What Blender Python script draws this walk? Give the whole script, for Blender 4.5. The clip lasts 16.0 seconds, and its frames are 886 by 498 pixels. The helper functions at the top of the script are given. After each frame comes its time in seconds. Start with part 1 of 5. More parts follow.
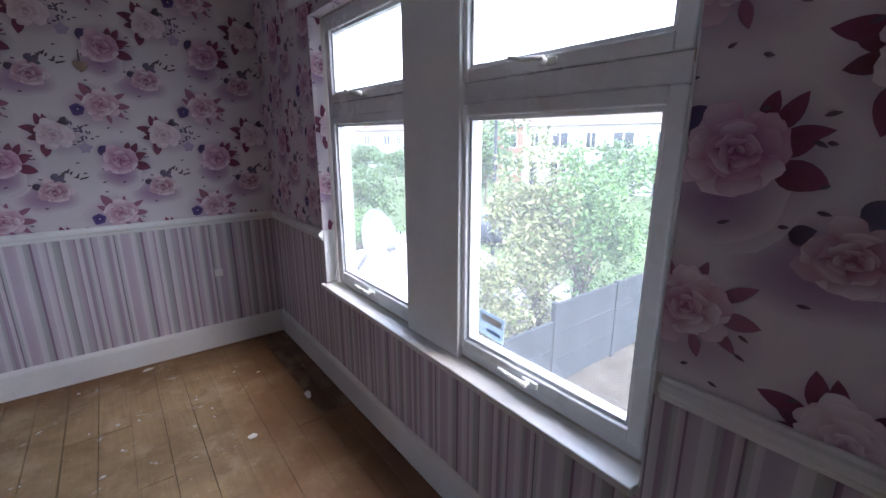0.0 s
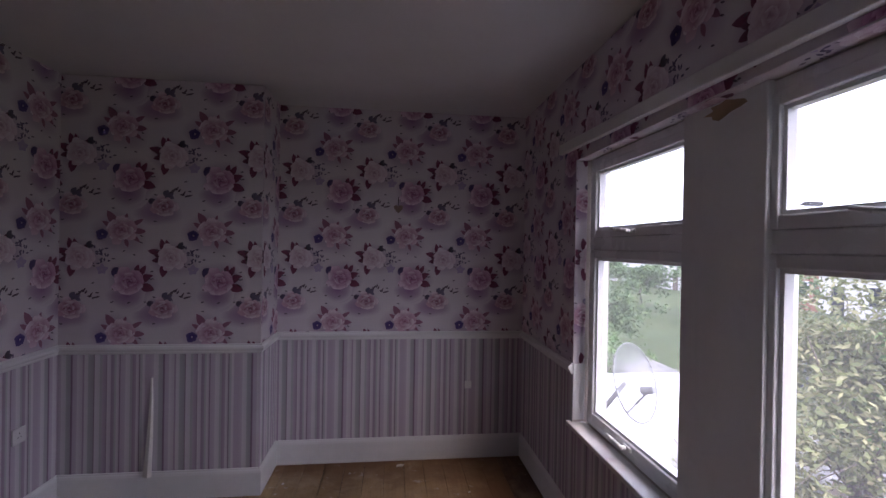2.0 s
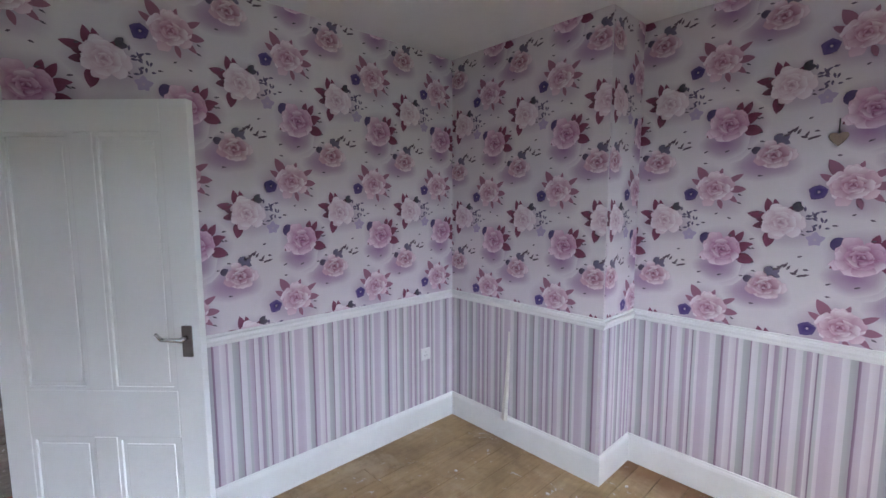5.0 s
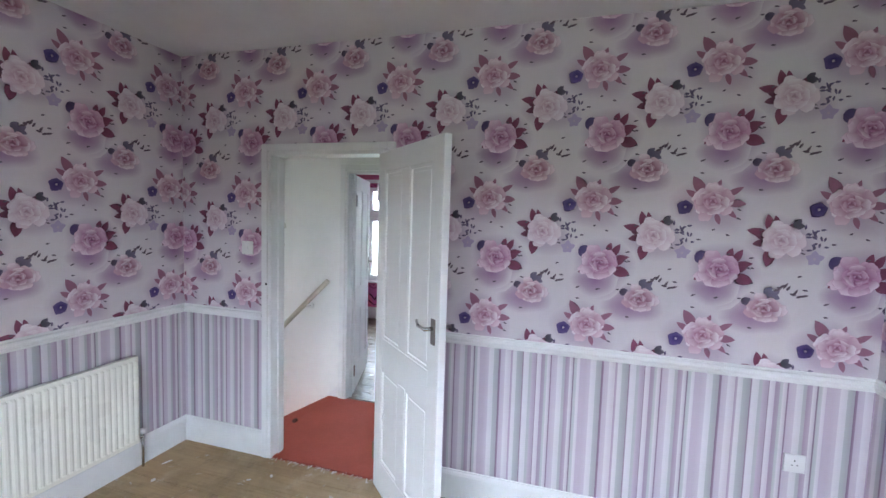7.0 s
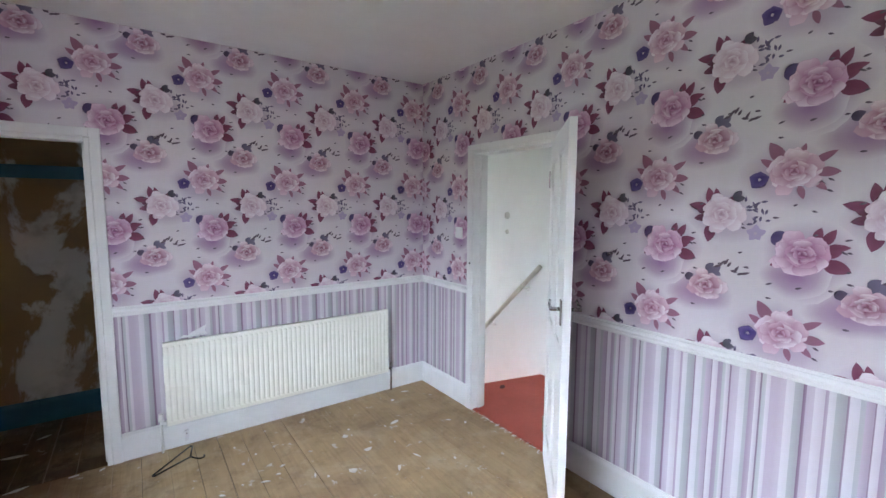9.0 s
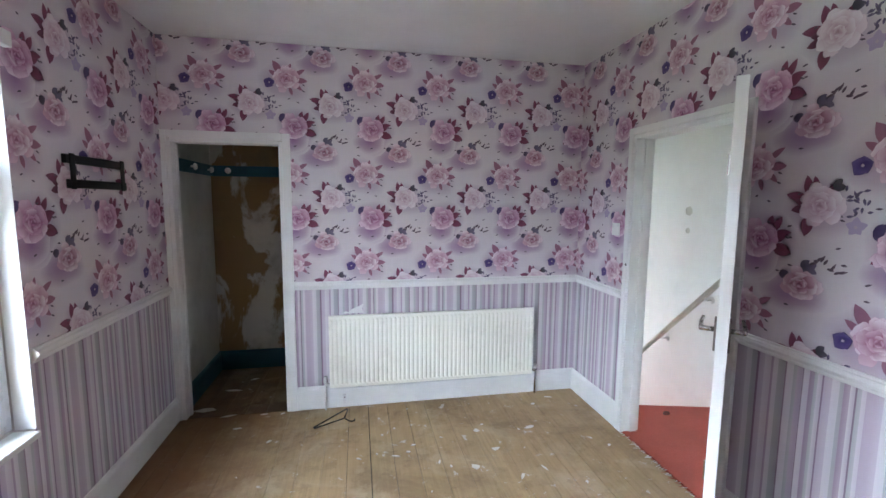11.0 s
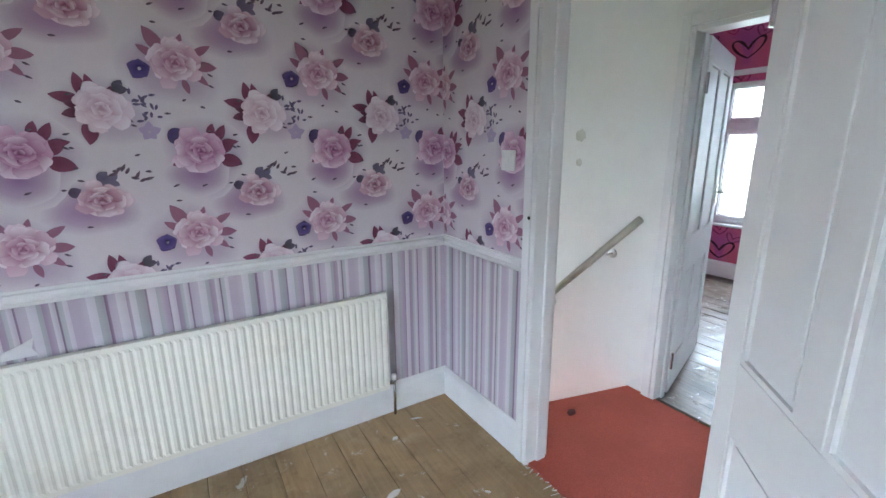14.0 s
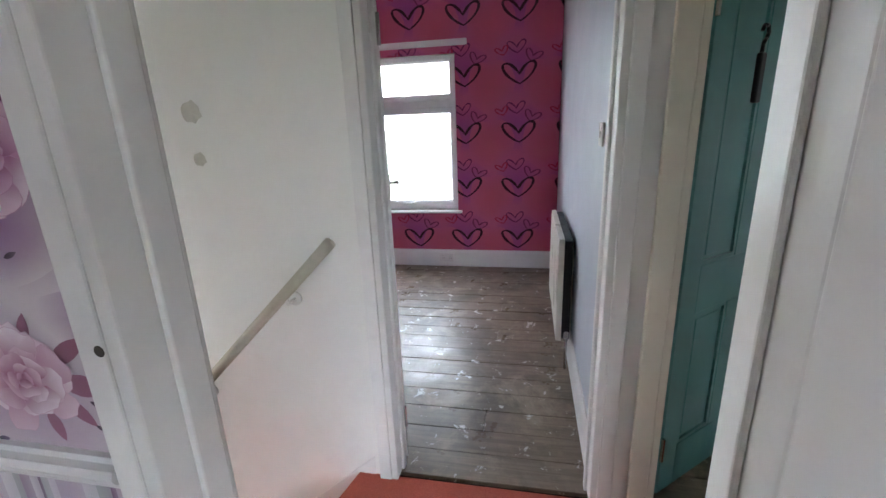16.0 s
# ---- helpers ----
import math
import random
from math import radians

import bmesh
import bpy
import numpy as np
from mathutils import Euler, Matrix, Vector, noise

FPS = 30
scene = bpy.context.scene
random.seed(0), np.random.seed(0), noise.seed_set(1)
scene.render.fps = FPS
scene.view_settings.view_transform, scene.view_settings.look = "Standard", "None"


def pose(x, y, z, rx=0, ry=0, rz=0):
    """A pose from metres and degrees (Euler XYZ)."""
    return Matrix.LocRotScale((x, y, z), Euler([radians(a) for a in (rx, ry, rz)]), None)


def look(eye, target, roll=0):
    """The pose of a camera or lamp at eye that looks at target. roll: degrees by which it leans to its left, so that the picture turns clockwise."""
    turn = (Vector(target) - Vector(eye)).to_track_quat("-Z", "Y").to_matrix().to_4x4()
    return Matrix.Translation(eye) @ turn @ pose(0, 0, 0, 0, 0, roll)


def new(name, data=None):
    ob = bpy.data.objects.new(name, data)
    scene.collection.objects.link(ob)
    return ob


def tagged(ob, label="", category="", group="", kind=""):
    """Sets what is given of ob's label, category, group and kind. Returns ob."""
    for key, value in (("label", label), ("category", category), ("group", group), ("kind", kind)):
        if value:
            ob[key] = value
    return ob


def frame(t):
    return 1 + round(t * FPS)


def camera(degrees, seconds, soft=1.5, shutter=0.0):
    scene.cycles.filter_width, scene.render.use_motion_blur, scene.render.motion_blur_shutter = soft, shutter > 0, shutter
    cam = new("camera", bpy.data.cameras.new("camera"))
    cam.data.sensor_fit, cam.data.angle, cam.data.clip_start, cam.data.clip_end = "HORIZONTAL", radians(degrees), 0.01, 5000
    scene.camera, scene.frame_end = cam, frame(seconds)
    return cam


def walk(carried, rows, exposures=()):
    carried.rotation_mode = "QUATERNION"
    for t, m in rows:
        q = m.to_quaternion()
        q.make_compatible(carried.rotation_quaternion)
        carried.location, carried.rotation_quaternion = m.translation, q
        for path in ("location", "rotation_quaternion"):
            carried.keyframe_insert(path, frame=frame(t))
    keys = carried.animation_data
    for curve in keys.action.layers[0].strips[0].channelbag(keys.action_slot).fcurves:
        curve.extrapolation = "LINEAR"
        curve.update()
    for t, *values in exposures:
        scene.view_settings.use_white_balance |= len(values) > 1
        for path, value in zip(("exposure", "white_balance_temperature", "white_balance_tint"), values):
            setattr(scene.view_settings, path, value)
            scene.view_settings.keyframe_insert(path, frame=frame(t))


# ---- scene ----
cam = camera(91.6, 16.0, soft=1.5)
PATH = [
    (0, (2.101, 0.901, 1.499), (3.276, 2.44, 0.999), -0.1),
    (0.5, (2.063, 0.92, 1.539), (3.14, 2.587, 1.293), 1.0),
    (1, (2.033, 0.947, 1.573), (2.947, 2.723, 1.474), 1.5),
    (1.5, (2.002, 0.966, 1.593), (2.67, 2.85, 1.555), 1.4),
    (2, (2.025, 0.976, 1.613), (2.256, 2.963, 1.605), 1.0),
    (2.5, (2.027, 1.016, 1.647), (1.823, 3.005, 1.604), 1.7),
    (3, (2.047, 1.037, 1.629), (1.521, 2.966, 1.553), 1.5),
    (3.5, (2.078, 1.079, 1.622), (1.341, 2.933, 1.474), -0.0),
    (3.7, (2.085, 1.124, 1.608), (1.287, 2.952, 1.462), -0.1),
    (5.8, (2.366, 2.048, 1.623), (0.463, 2.636, 1.438), 2.3),
    (6, (2.33, 2.156, 1.637), (0.363, 2.485, 1.483), 3.7),
    (6.5, (2.3, 2.351, 1.639), (0.303, 2.286, 1.547), 2.7),
    (7, (2.314, 2.546, 1.624), (0.403, 1.976, 1.475), 1.8),
    (7.5, (2.307, 2.706, 1.596), (0.486, 1.896, 1.422), 0.4),
    (8, (2.208, 2.884, 1.568), (0.541, 1.791, 1.402), 1.3),
    (8.5, (2.14, 3.048, 1.591), (0.638, 1.736, 1.442), 0.2),
    (9, (2.084, 3.221, 1.596), (0.926, 1.603, 1.395), 0.3),
    (9.5, (2.069, 3.34, 1.596), (1.212, 1.542, 1.419), -1.2),
    (10, (2.017, 3.343, 1.594), (1.424, 1.44, 1.429), -0.7),
    (10.2, (1.947, 3.314, 1.58), (1.512, 1.371, 1.394), 0.5),
    (12.3, (1.608, 2.965, 1.564), (1.239, 1.022, 1.266), 0.6),
    (12.5, (1.57, 2.86, 1.556), (1.119, 0.943, 1.209), 0.8),
    (13, (1.438, 2.594, 1.508), (0.894, 0.716, 1.09), 0.9),
    (13.5, (1.293, 2.305, 1.503), (0.625, 0.484, 1.015), 1.7),
    (14, (1.223, 1.983, 1.454), (0.209, 0.325, 0.982), -0.5),
    (14.5, (1.11, 1.728, 1.433), (-0.265, 0.371, 0.915), -0.5),
    (15, (0.91, 1.486, 1.432), (-0.649, 0.346, 0.915), -1.6),
    (15.5, (0.69, 1.34, 1.423), (-1.089, 0.592, 0.898), -1.3),
    (16, (0.428, 1.234, 1.428), (-1.454, 0.851, 0.87), -2.2),
]
walk(cam, [(t, look(eye, target, roll)) for t, eye, target, roll in PATH],
     exposures=[(0, 1.5, 6300, 18), (1, 1, 6500, 25), (1.5, 0.75, 6650, 30), (2, 0.5, 6800, 32), (2.5, 1.27, 6800, 33), (3, 1.77, 6600, 16), (3.5, 1.99, 6600, 17), (6, 2.85, 6500, 11), (8, 3.1, 6500, 11), (10, 3.3, 6500, 10), (12.5, 3.3, 6500, 8), (13.5, 3.25, 6500, 8), (14.5, 2.88, 6550, 10), (15.5, 2.95, 6900, 13), (16, 2.75, 7100, 13)])

SKY = 0.5  # brightness of the overcast sky

# ---- world and light ----
world = bpy.data.worlds.new("overcast")
scene.world = world
world.use_nodes = True
wn, wl = world.node_tree.nodes, world.node_tree.links
sky = wn.new("ShaderNodeTexSky")
sky.sky_type, sky.sun_disc = "NISHITA", False
sky.sun_elevation, sky.sun_rotation = radians(48), radians(150)
sky.dust_density, sky.ozone_density, sky.air_density = 6.0, 0.6, 1.2
cloud = wn.new("ShaderNodeMixRGB")
cloud.inputs[0].default_value = 0.8
cloud.inputs[2].default_value = (7.7, 9.0, 11.2, 1)
wl.new(sky.outputs[0], cloud.inputs[1])
wl.new(cloud.outputs[0], wn["Background"].inputs[0])
wn["Background"].inputs[1].default_value = SKY

sun = new("sun", bpy.data.lights.new("sun", "SUN"))
sun.data.energy, sun.data.angle, sun.data.color = 0.9, radians(30), (1.0, 0.97, 0.93)
sun.matrix_world = look((0, 0, 0), (-0.30, 0.55, -0.85))


# ---- materials ----
class Nodes:
    """Short hand for the nodes of one material."""

    def __init__(self, name, rough=0.6, metal=0.0, spec=0.4):
        self.mat = bpy.data.materials.new(name)
        self.mat.use_nodes = True
        self.tree = self.mat.node_tree
        self.bsdf = self.tree.nodes["Principled BSDF"]
        self.bsdf.inputs["Roughness"].default_value = rough
        self.bsdf.inputs["Metallic"].default_value = metal
        self.bsdf.inputs["Specular IOR Level"].default_value = spec
        self.coords = self.tree.nodes.new("ShaderNodeTexCoord")

    def link(self, a, b):
        self.tree.links.new(a, b)

    def put(self, socket, value):
        if isinstance(value, (int, float)):
            socket.default_value = value
        elif isinstance(value, tuple):
            socket.default_value = (*value, 1) if len(value) == 3 and socket.type == "RGBA" else value
        else:
            self.link(value, socket)

    def mapped(self, scale=(1, 1, 1), source="Object"):
        m = self.tree.nodes.new("ShaderNodeMapping")
        m.inputs["Scale"].default_value = scale
        self.link(self.coords.outputs[source], m.inputs[0])
        return m.outputs[0]

    def noise(self, scale, detail=4.0, vector=None, rough=0.55, distortion=0.0):
        n = self.tree.nodes.new("ShaderNodeTexNoise")
        n.inputs["Scale"].default_value, n.inputs["Detail"].default_value = scale, detail
        n.inputs["Roughness"].default_value, n.inputs["Distortion"].default_value = rough, distortion
        self.link(vector if vector else self.coords.outputs["Object"], n.inputs["Vector"])
        return n.outputs["Fac"]

    def ramp(self, fac, stops, interpolation="LINEAR"):
        r = self.tree.nodes.new("ShaderNodeValToRGB")
        r.color_ramp.interpolation = interpolation
        e = r.color_ramp.elements
        while len(e) < len(stops):
            e.new(1.0)
        for i, (p, c) in enumerate(stops):
            e[i].position = p
            e[i].color = (c, c, c, 1) if isinstance(c, (int, float)) else (*c, 1)
        self.link(fac, r.inputs[0])
        return r.outputs[0]

    def mix(self, fac, a, b, how="MIX"):
        m = self.tree.nodes.new("ShaderNodeMixRGB")
        m.blend_type = how
        for i, v in enumerate((fac, a, b)):
            self.put(m.inputs[i], v)
        return m.outputs[0]

    def maths(self, op, a, b=0.0):
        m = self.tree.nodes.new("ShaderNodeMath")
        m.operation = op
        self.put(m.inputs[0], a)
        self.put(m.inputs[1], b)
        return m.outputs[0]

    def bump(self, height, strength=0.2, distance=0.002):
        b = self.tree.nodes.new("ShaderNodeBump")
        b.inputs["Strength"].default_value, b.inputs["Distance"].default_value = strength, distance
        self.link(height, b.inputs["Height"])
        self.link(b.outputs[0], self.bsdf.inputs["Normal"])
        return self

    def colour(self, value):
        self.put(self.bsdf.inputs["Base Color"], value)
        return self

    def rough(self, value):
        self.put(self.bsdf.inputs["Roughness"], value)
        return self

    def random(self):
        return self.tree.nodes.new("ShaderNodeObjectInfo").outputs["Random"]


def painted(name, colour, rough=0.45, wear=0.12, grain=60.0, relief=0.08):
    """Brushed paint or plaster: faint blotches, brush relief, dull scuffs."""
    n = Nodes(name, rough)
    dark = tuple(c * (1 - wear) for c in colour)
    c = n.mix(n.ramp(n.noise(2.3, 5), [(0.35, 0), (0.7, 1)]), colour, dark)
    scuff = n.ramp(n.noise(9.0, 8, rough=0.7), [(0.52, 0), (0.85, 1)])
    c = n.mix(n.maths("MULTIPLY", scuff, 0.5), c, tuple(k * (1 - 2.2 * wear) for k in colour))
    n.colour(c).rough(n.ramp(n.noise(5.0, 3), [(0.3, rough - 0.08), (0.7, rough + 0.12)]))
    n.bump(n.noise(grain, 4), relief, 0.002)
    return n.mat


def blend3(a, b, t):
    return tuple(x + (y - x) * t for x, y in zip(a, b))


def boards(name, pale, deep, dirt, gloss=(0.5, 0.75), across="x", spots=0.5, border=None):
    """Worn pine boards: grain along the board, stains, pale paint drips; each board has its own tone."""
    n = Nodes(name, 0.6)
    world = n.tree.nodes.new("ShaderNodeNewGeometry").outputs["Position"]
    stretch = (26, 1.2, 20) if across == "x" else (1.2, 26, 20)
    vec = n.tree.nodes.new("ShaderNodeVectorMath")
    vec.operation = "ADD"
    shift = n.tree.nodes.new("ShaderNodeCombineXYZ")
    r = n.random()
    n.link(n.maths("MULTIPLY", r, 37.0), shift.inputs[0])
    n.link(n.maths("MULTIPLY", r, 91.0), shift.inputs[1])
    n.link(n.mapped(stretch), vec.inputs[0])
    n.link(shift.outputs[0], vec.inputs[1])
    g = n.noise(1.3, 6, vec.outputs[0], 0.62, 1.4)
    c = n.mix(n.ramp(g, [(0.30, 0), (0.68, 1)]), pale, deep)
    c = n.mix(n.maths("MULTIPLY", r, 0.55), c, deep)
    knots = n.ramp(n.noise(3.4, 2, n.mapped((1.0, 0.55, 1) if across == "x" else (0.55, 1.0, 1)), 0.4), [(0.70, 0), (0.76, 1)])
    c = n.mix(n.maths("MULTIPLY", knots, 0.7), c, dirt)
    stain = n.ramp(n.noise(1.5, 7, world, 0.64, 0.5), [(0.45, 0), (0.62, 1)])
    c = n.mix(n.maths("MULTIPLY", stain, 0.56), c, dirt)
    worn = n.ramp(n.noise(2.7, 6, world, 0.66, 0.4), [(0.52, 0), (0.64, 0.55)])
    c = n.mix(worn, c, blend3(pale, (0.52, 0.44, 0.33), 0.5))
    blot = n.ramp(n.noise(8.5, 6, world, 0.7), [(0.54, 0), (0.63, 1)])
    c = n.mix(n.maths("MULTIPLY", blot, 0.26), c, dirt)
    drip = n.ramp(n.noise(11.0, 5, world, 0.72, 0.6), [(0.66 - 0.05 * spots, 0), (0.70 - 0.05 * spots, 1)])
    c = n.mix(n.maths("MULTIPLY", drip, spots), c, (0.62, 0.59, 0.55))
    if border:
        # old varnish left along the window wall and in the alcove
        at = n.tree.nodes.new("ShaderNodeSeparateXYZ")
        n.link(world, at.inputs[0])
        reach = n.maths("MAXIMUM", n.maths("SUBTRACT", at.outputs[0], border[0]), n.maths("SUBTRACT", at.outputs[1], border[1]))
        reach = n.maths("ADD", reach, n.maths("MULTIPLY", n.maths("SUBTRACT", n.noise(2.2, 7, world, 0.66), 0.5), 1.3))
        c = n.mix(n.ramp(reach, [(0.0, 0), (0.42, 0.82)]), c, (0.19, 0.088, 0.038))
    n.colour(c).rough(n.ramp(n.noise(4.0, 5), [(0.35, gloss[0]), (0.65, gloss[1])]))
    n.bump(g, 0.25, 0.003)
    return n.mat


M_WHITE = painted("white_gloss_paint", (0.80, 0.80, 0.79), 0.46, 0.02, 34.0, 0.04)
M_TRIM = painted("white_trim_paint", (0.78, 0.78, 0.77), 0.38, 0.10, 40.0, 0.07)
M_LANDING = painted("white_emulsion", (0.80, 0.80, 0.78), 0.7, 0.05, 90.0, 0.10)
M_CEIL = painted("ceiling_emulsion", (0.74, 0.73, 0.74), 0.8, 0.05, 120.0, 0.12)
M_PLASTER = painted("bare_plaster", (0.55, 0.50, 0.46), 0.85, 0.2, 60.0, 0.2)
M_BLUEWALL = painted("pale_blue_emulsion", (0.60, 0.66, 0.72), 0.45, 0.06, 80.0, 0.06)
M_PVC = painted("white_upvc", (0.80, 0.81, 0.82), 0.25, 0.05, 30.0, 0.02)
M_TEAL = painted("teal_paint", (0.015, 0.11, 0.16), 0.5, 0.2, 40.0, 0.08)
M_GREEN = painted("green_door_paint", (0.085, 0.235, 0.225), 0.38, 0.12, 40.0, 0.08)
M_CREAM = painted("cream_enamel", (0.82, 0.80, 0.71), 0.3, 0.015, 40.0, 0.02)
M_CREAMTRIM = painted("cream_frame_paint", (0.68, 0.65, 0.55), 0.45, 0.12, 40.0, 0.06)
M_SILL = painted("chipped_sill_paint", (0.74, 0.73, 0.71), 0.42, 0.28, 30.0, 0.12)
M_SOCKET = painted("aged_white_plastic", (0.72, 0.70, 0.70), 0.35, 0.08, 60.0, 0.01)
M_BLACK = painted("black_plastic", (0.012, 0.012, 0.014), 0.4, 0.2, 60.0, 0.05)
M_SWITCH = painted("white_plastic", (0.78, 0.78, 0.76), 0.3, 0.05, 60.0, 0.01)
M_BOARDS = boards("pine_floorboards", (0.49, 0.343, 0.182), (0.36, 0.242, 0.125), (0.15, 0.092, 0.05), spots=0.7, border=(2.30, 3.80))
M_DARKBOARDS = boards("dark_brown_floorboards", (0.22, 0.12, 0.06), (0.13, 0.065, 0.032), (0.05, 0.028, 0.018), (0.35, 0.6))
M_GREYBOARDS = boards("worn_grey_floorboards", (0.30, 0.235, 0.178), (0.175, 0.13, 0.098), (0.06, 0.048, 0.04), (0.24, 0.50), "x", 0.95)
M_GAP = painted("dark_void", (0.035, 0.028, 0.022), 0.9, 0.3)

n = Nodes("red_carpet", 0.95, spec=0.1)
pile = n.noise(260.0, 3)
c = n.mix(n.ramp(pile, [(0.3, 0), (0.7, 1)]), (0.47, 0.118, 0.085), (0.34, 0.075, 0.055))
c = n.mix(n.ramp(n.noise(3.0, 5), [(0.45, 0), (0.7, 0.5)]), c, (0.28, 0.075, 0.055))
M_CARPET = n.colour(c).bump(pile, 0.6, 0.004).mat

n = Nodes("closet_plaster", 0.85)
patch = n.ramp(n.noise(1.6, 7, n.mapped((1, 1, 0.6)), 0.6, 0.5), [(0.485, 0), (0.515, 1)])
c = n.mix(patch, (0.52, 0.50, 0.45), (0.255, 0.168, 0.08))
c = n.mix(n.ramp(n.noise(5.0, 7), [(0.52, 0), (0.8, 0.6)]), c, (0.16, 0.12, 0.08))
M_CLOSET = n.colour(c).bump(n.noise(14.0, 6), 0.4, 0.006).mat

n = Nodes("chrome_plate", 0.22, 1.0)
M_CHROME = n.colour(n.mix(n.noise(20.0, 3), (0.62, 0.61, 0.60), (0.45, 0.44, 0.43))).mat
n = Nodes("brown_steel", 0.4, 0.8)
M_STEEL = n.colour(n.mix(n.noise(20.0, 3), (0.26, 0.23, 0.21), (0.15, 0.13, 0.12))).mat
n = Nodes("dark_wire", 0.45, 0.3)
M_WIRE = n.colour((0.02, 0.018, 0.018)).mat
n = Nodes("paper_scrap", 0.9)
M_SCRAP = n.colour(n.mix(n.noise(30.0, 3), (0.80, 0.78, 0.74), (0.62, 0.58, 0.54))).mat


def print_paper(name, rough):
    """Printed wallpaper: the print's own colours, faint mottling, paper grain."""
    n = Nodes(name, rough, spec=0.3)
    a = n.tree.nodes.new("ShaderNodeVertexColor")
    a.layer_name = "ink"
    mottled = n.ramp(n.noise(3.0, 5), [(0.3, 0.93), (0.7, 1.0)])
    n.colour(n.mix(1.0, a.outputs[0], mottled, "MULTIPLY"))
    return n.bump(n.noise(70.0, 4), 0.10, 0.002).mat


M_PRINT = print_paper("floral_paper", 0.62)
M_HEARTS = print_paper("hearts_paper", 0.60)

# striped paper: the same run of stripes every 0.53 m along the wall
n = Nodes("striped_paper", 0.6, spec=0.3)
uv = n.tree.nodes.new("ShaderNodeSeparateXYZ")
n.link(n.coords.outputs["UV"], uv.inputs[0])
wob = n.maths("MULTIPLY", n.noise(2.0, 2), 0.004)
run = n.maths("FRACT", n.maths("DIVIDE", n.maths("ADD", uv.outputs[0], wob), 0.53))
LIGHT, LILAC, GREY, PLUM, MAUVE = (0.67, 0.63, 0.66), (0.50, 0.42, 0.50), (0.44, 0.45, 0.455), (0.20, 0.115, 0.19), (0.36, 0.26, 0.35)
order = [LILAC, LIGHT, GREY, PLUM, LILAC, LIGHT, MAUVE, LIGHT, GREY, PLUM, LIGHT, GREY, LILAC, PLUM, LIGHT, MAUVE,
         GREY, LIGHT, PLUM, LILAC, LIGHT, GREY, MAUVE, LIGHT, PLUM, GREY, LIGHT, LILAC]
rng = random.Random(5)
widths = [(0.30 if k is PLUM else 0.75 if k is MAUVE else 1.0) * rng.uniform(0.6, 1.5) for k in order]
stops, at = [], 0.0
for k, w in zip(order, widths):
    stops.append((at / sum(widths), k))
    at += w
c = n.mix(0.34, n.ramp(run, stops, "CONSTANT"), n.ramp(run, stops, "LINEAR"))
c = n.mix(1.0, c, n.ramp(n.noise(3.0, 4), [(0.3, 0.92), (0.7, 1.0)]), "MULTIPLY")
M_STRIPES = n.colour(c).bump(n.noise(60.0, 4, n.mapped((1, 1, 0.3))), 0.1, 0.002).mat

# window glass: clear with a sheen at a slant, and a thin white veil painting outdoor haze and glare
def glazing(name, haze):
    mat = bpy.data.materials.new(name)
    mat.use_nodes = True
    g = mat.node_tree
    g.nodes.remove(g.nodes["Principled BSDF"])
    clear, shine, veil, both, all3, slant, sharp = (g.nodes.new(k) for k in ("ShaderNodeBsdfTransparent", "ShaderNodeBsdfGlossy", "ShaderNodeBsdfTranslucent",
                                                    "ShaderNodeMixShader", "ShaderNodeMixShader", "ShaderNodeLayerWeight", "ShaderNodeMath"))
    clear.inputs[0].default_value = (0.872, 0.889, 0.890, 1)
    veil.inputs[0].default_value = (0.85, 0.88, 0.90, 1)
    shine.inputs["Roughness"].default_value = 0.03
    slant.inputs[0].default_value = 0.5
    sharp.operation = "POWER"
    sharp.inputs[1].default_value = 4.0
    both.inputs[0].default_value = haze
    g.links.new(slant.outputs["Facing"], sharp.inputs[0])
    g.links.new(clear.outputs[0], both.inputs[1])
    g.links.new(veil.outputs[0], both.inputs[2])
    g.links.new(sharp.outputs[0], all3.inputs[0])
    g.links.new(both.outputs[0], all3.inputs[1])
    g.links.new(shine.outputs[0], all3.inputs[2])
    g.links.new(all3.outputs[0], g.nodes["Material Output"].inputs[0])
    return mat


M_GLASS = glazing("hazed_window_glass", 0.03)
M_HAZE = glazing("strong_haze_window_glass", 0.22)


# ---- building helpers ----
def box(bm, x0, x1, y0, y1, z0, z1, bevel=0.0, m=None):
    v = [bm.verts.new((x, y, z)) for x in (x0, x1) for y in (y0, y1) for z in (z0, z1)]
    faces = [bm.faces.new([v[i] for i in q]) for q in ((0, 1, 3, 2), (4, 6, 7, 5), (0, 4, 5, 1), (2, 3, 7, 6), (0, 2, 6, 4), (1, 5, 7, 3))]
    if bevel:
        edges = list({e for f in faces for e in f.edges})
        made = bmesh.ops.bevel(bm, geom=edges, offset=bevel, segments=2, profile=0.5, affect="EDGES")
        v = list({w for f in made["faces"] for w in f.verts} | {w for w in v if w.is_valid})
    if m is not None:
        bmesh.ops.transform(bm, matrix=m, verts=[w for w in v if w.is_valid])
    return bm


def rod(bm, a, b, r0, r1=None, sides=10):
    """A round bar from a to b."""
    a, b = Vector(a), Vector(b)
    r1 = r0 if r1 is None else r1
    turn = (b - a).to_track_quat("Z", "Y").to_matrix()
    rings = []
    for p, r in ((a, r0), (b, r1)):
        rings.append([bm.verts.new(p + turn @ Vector((r * math.cos(2 * math.pi * i / sides), r * math.sin(2 * math.pi * i / sides), 0))) for i in range(sides)])
    for i in range(sides):
        j = (i + 1) % sides
        bm.faces.new((rings[0][i], rings[0][j], rings[1][j], rings[1][i]))
    bm.faces.new(rings[0][::-1])
    bm.faces.new(rings[1])
    return bm


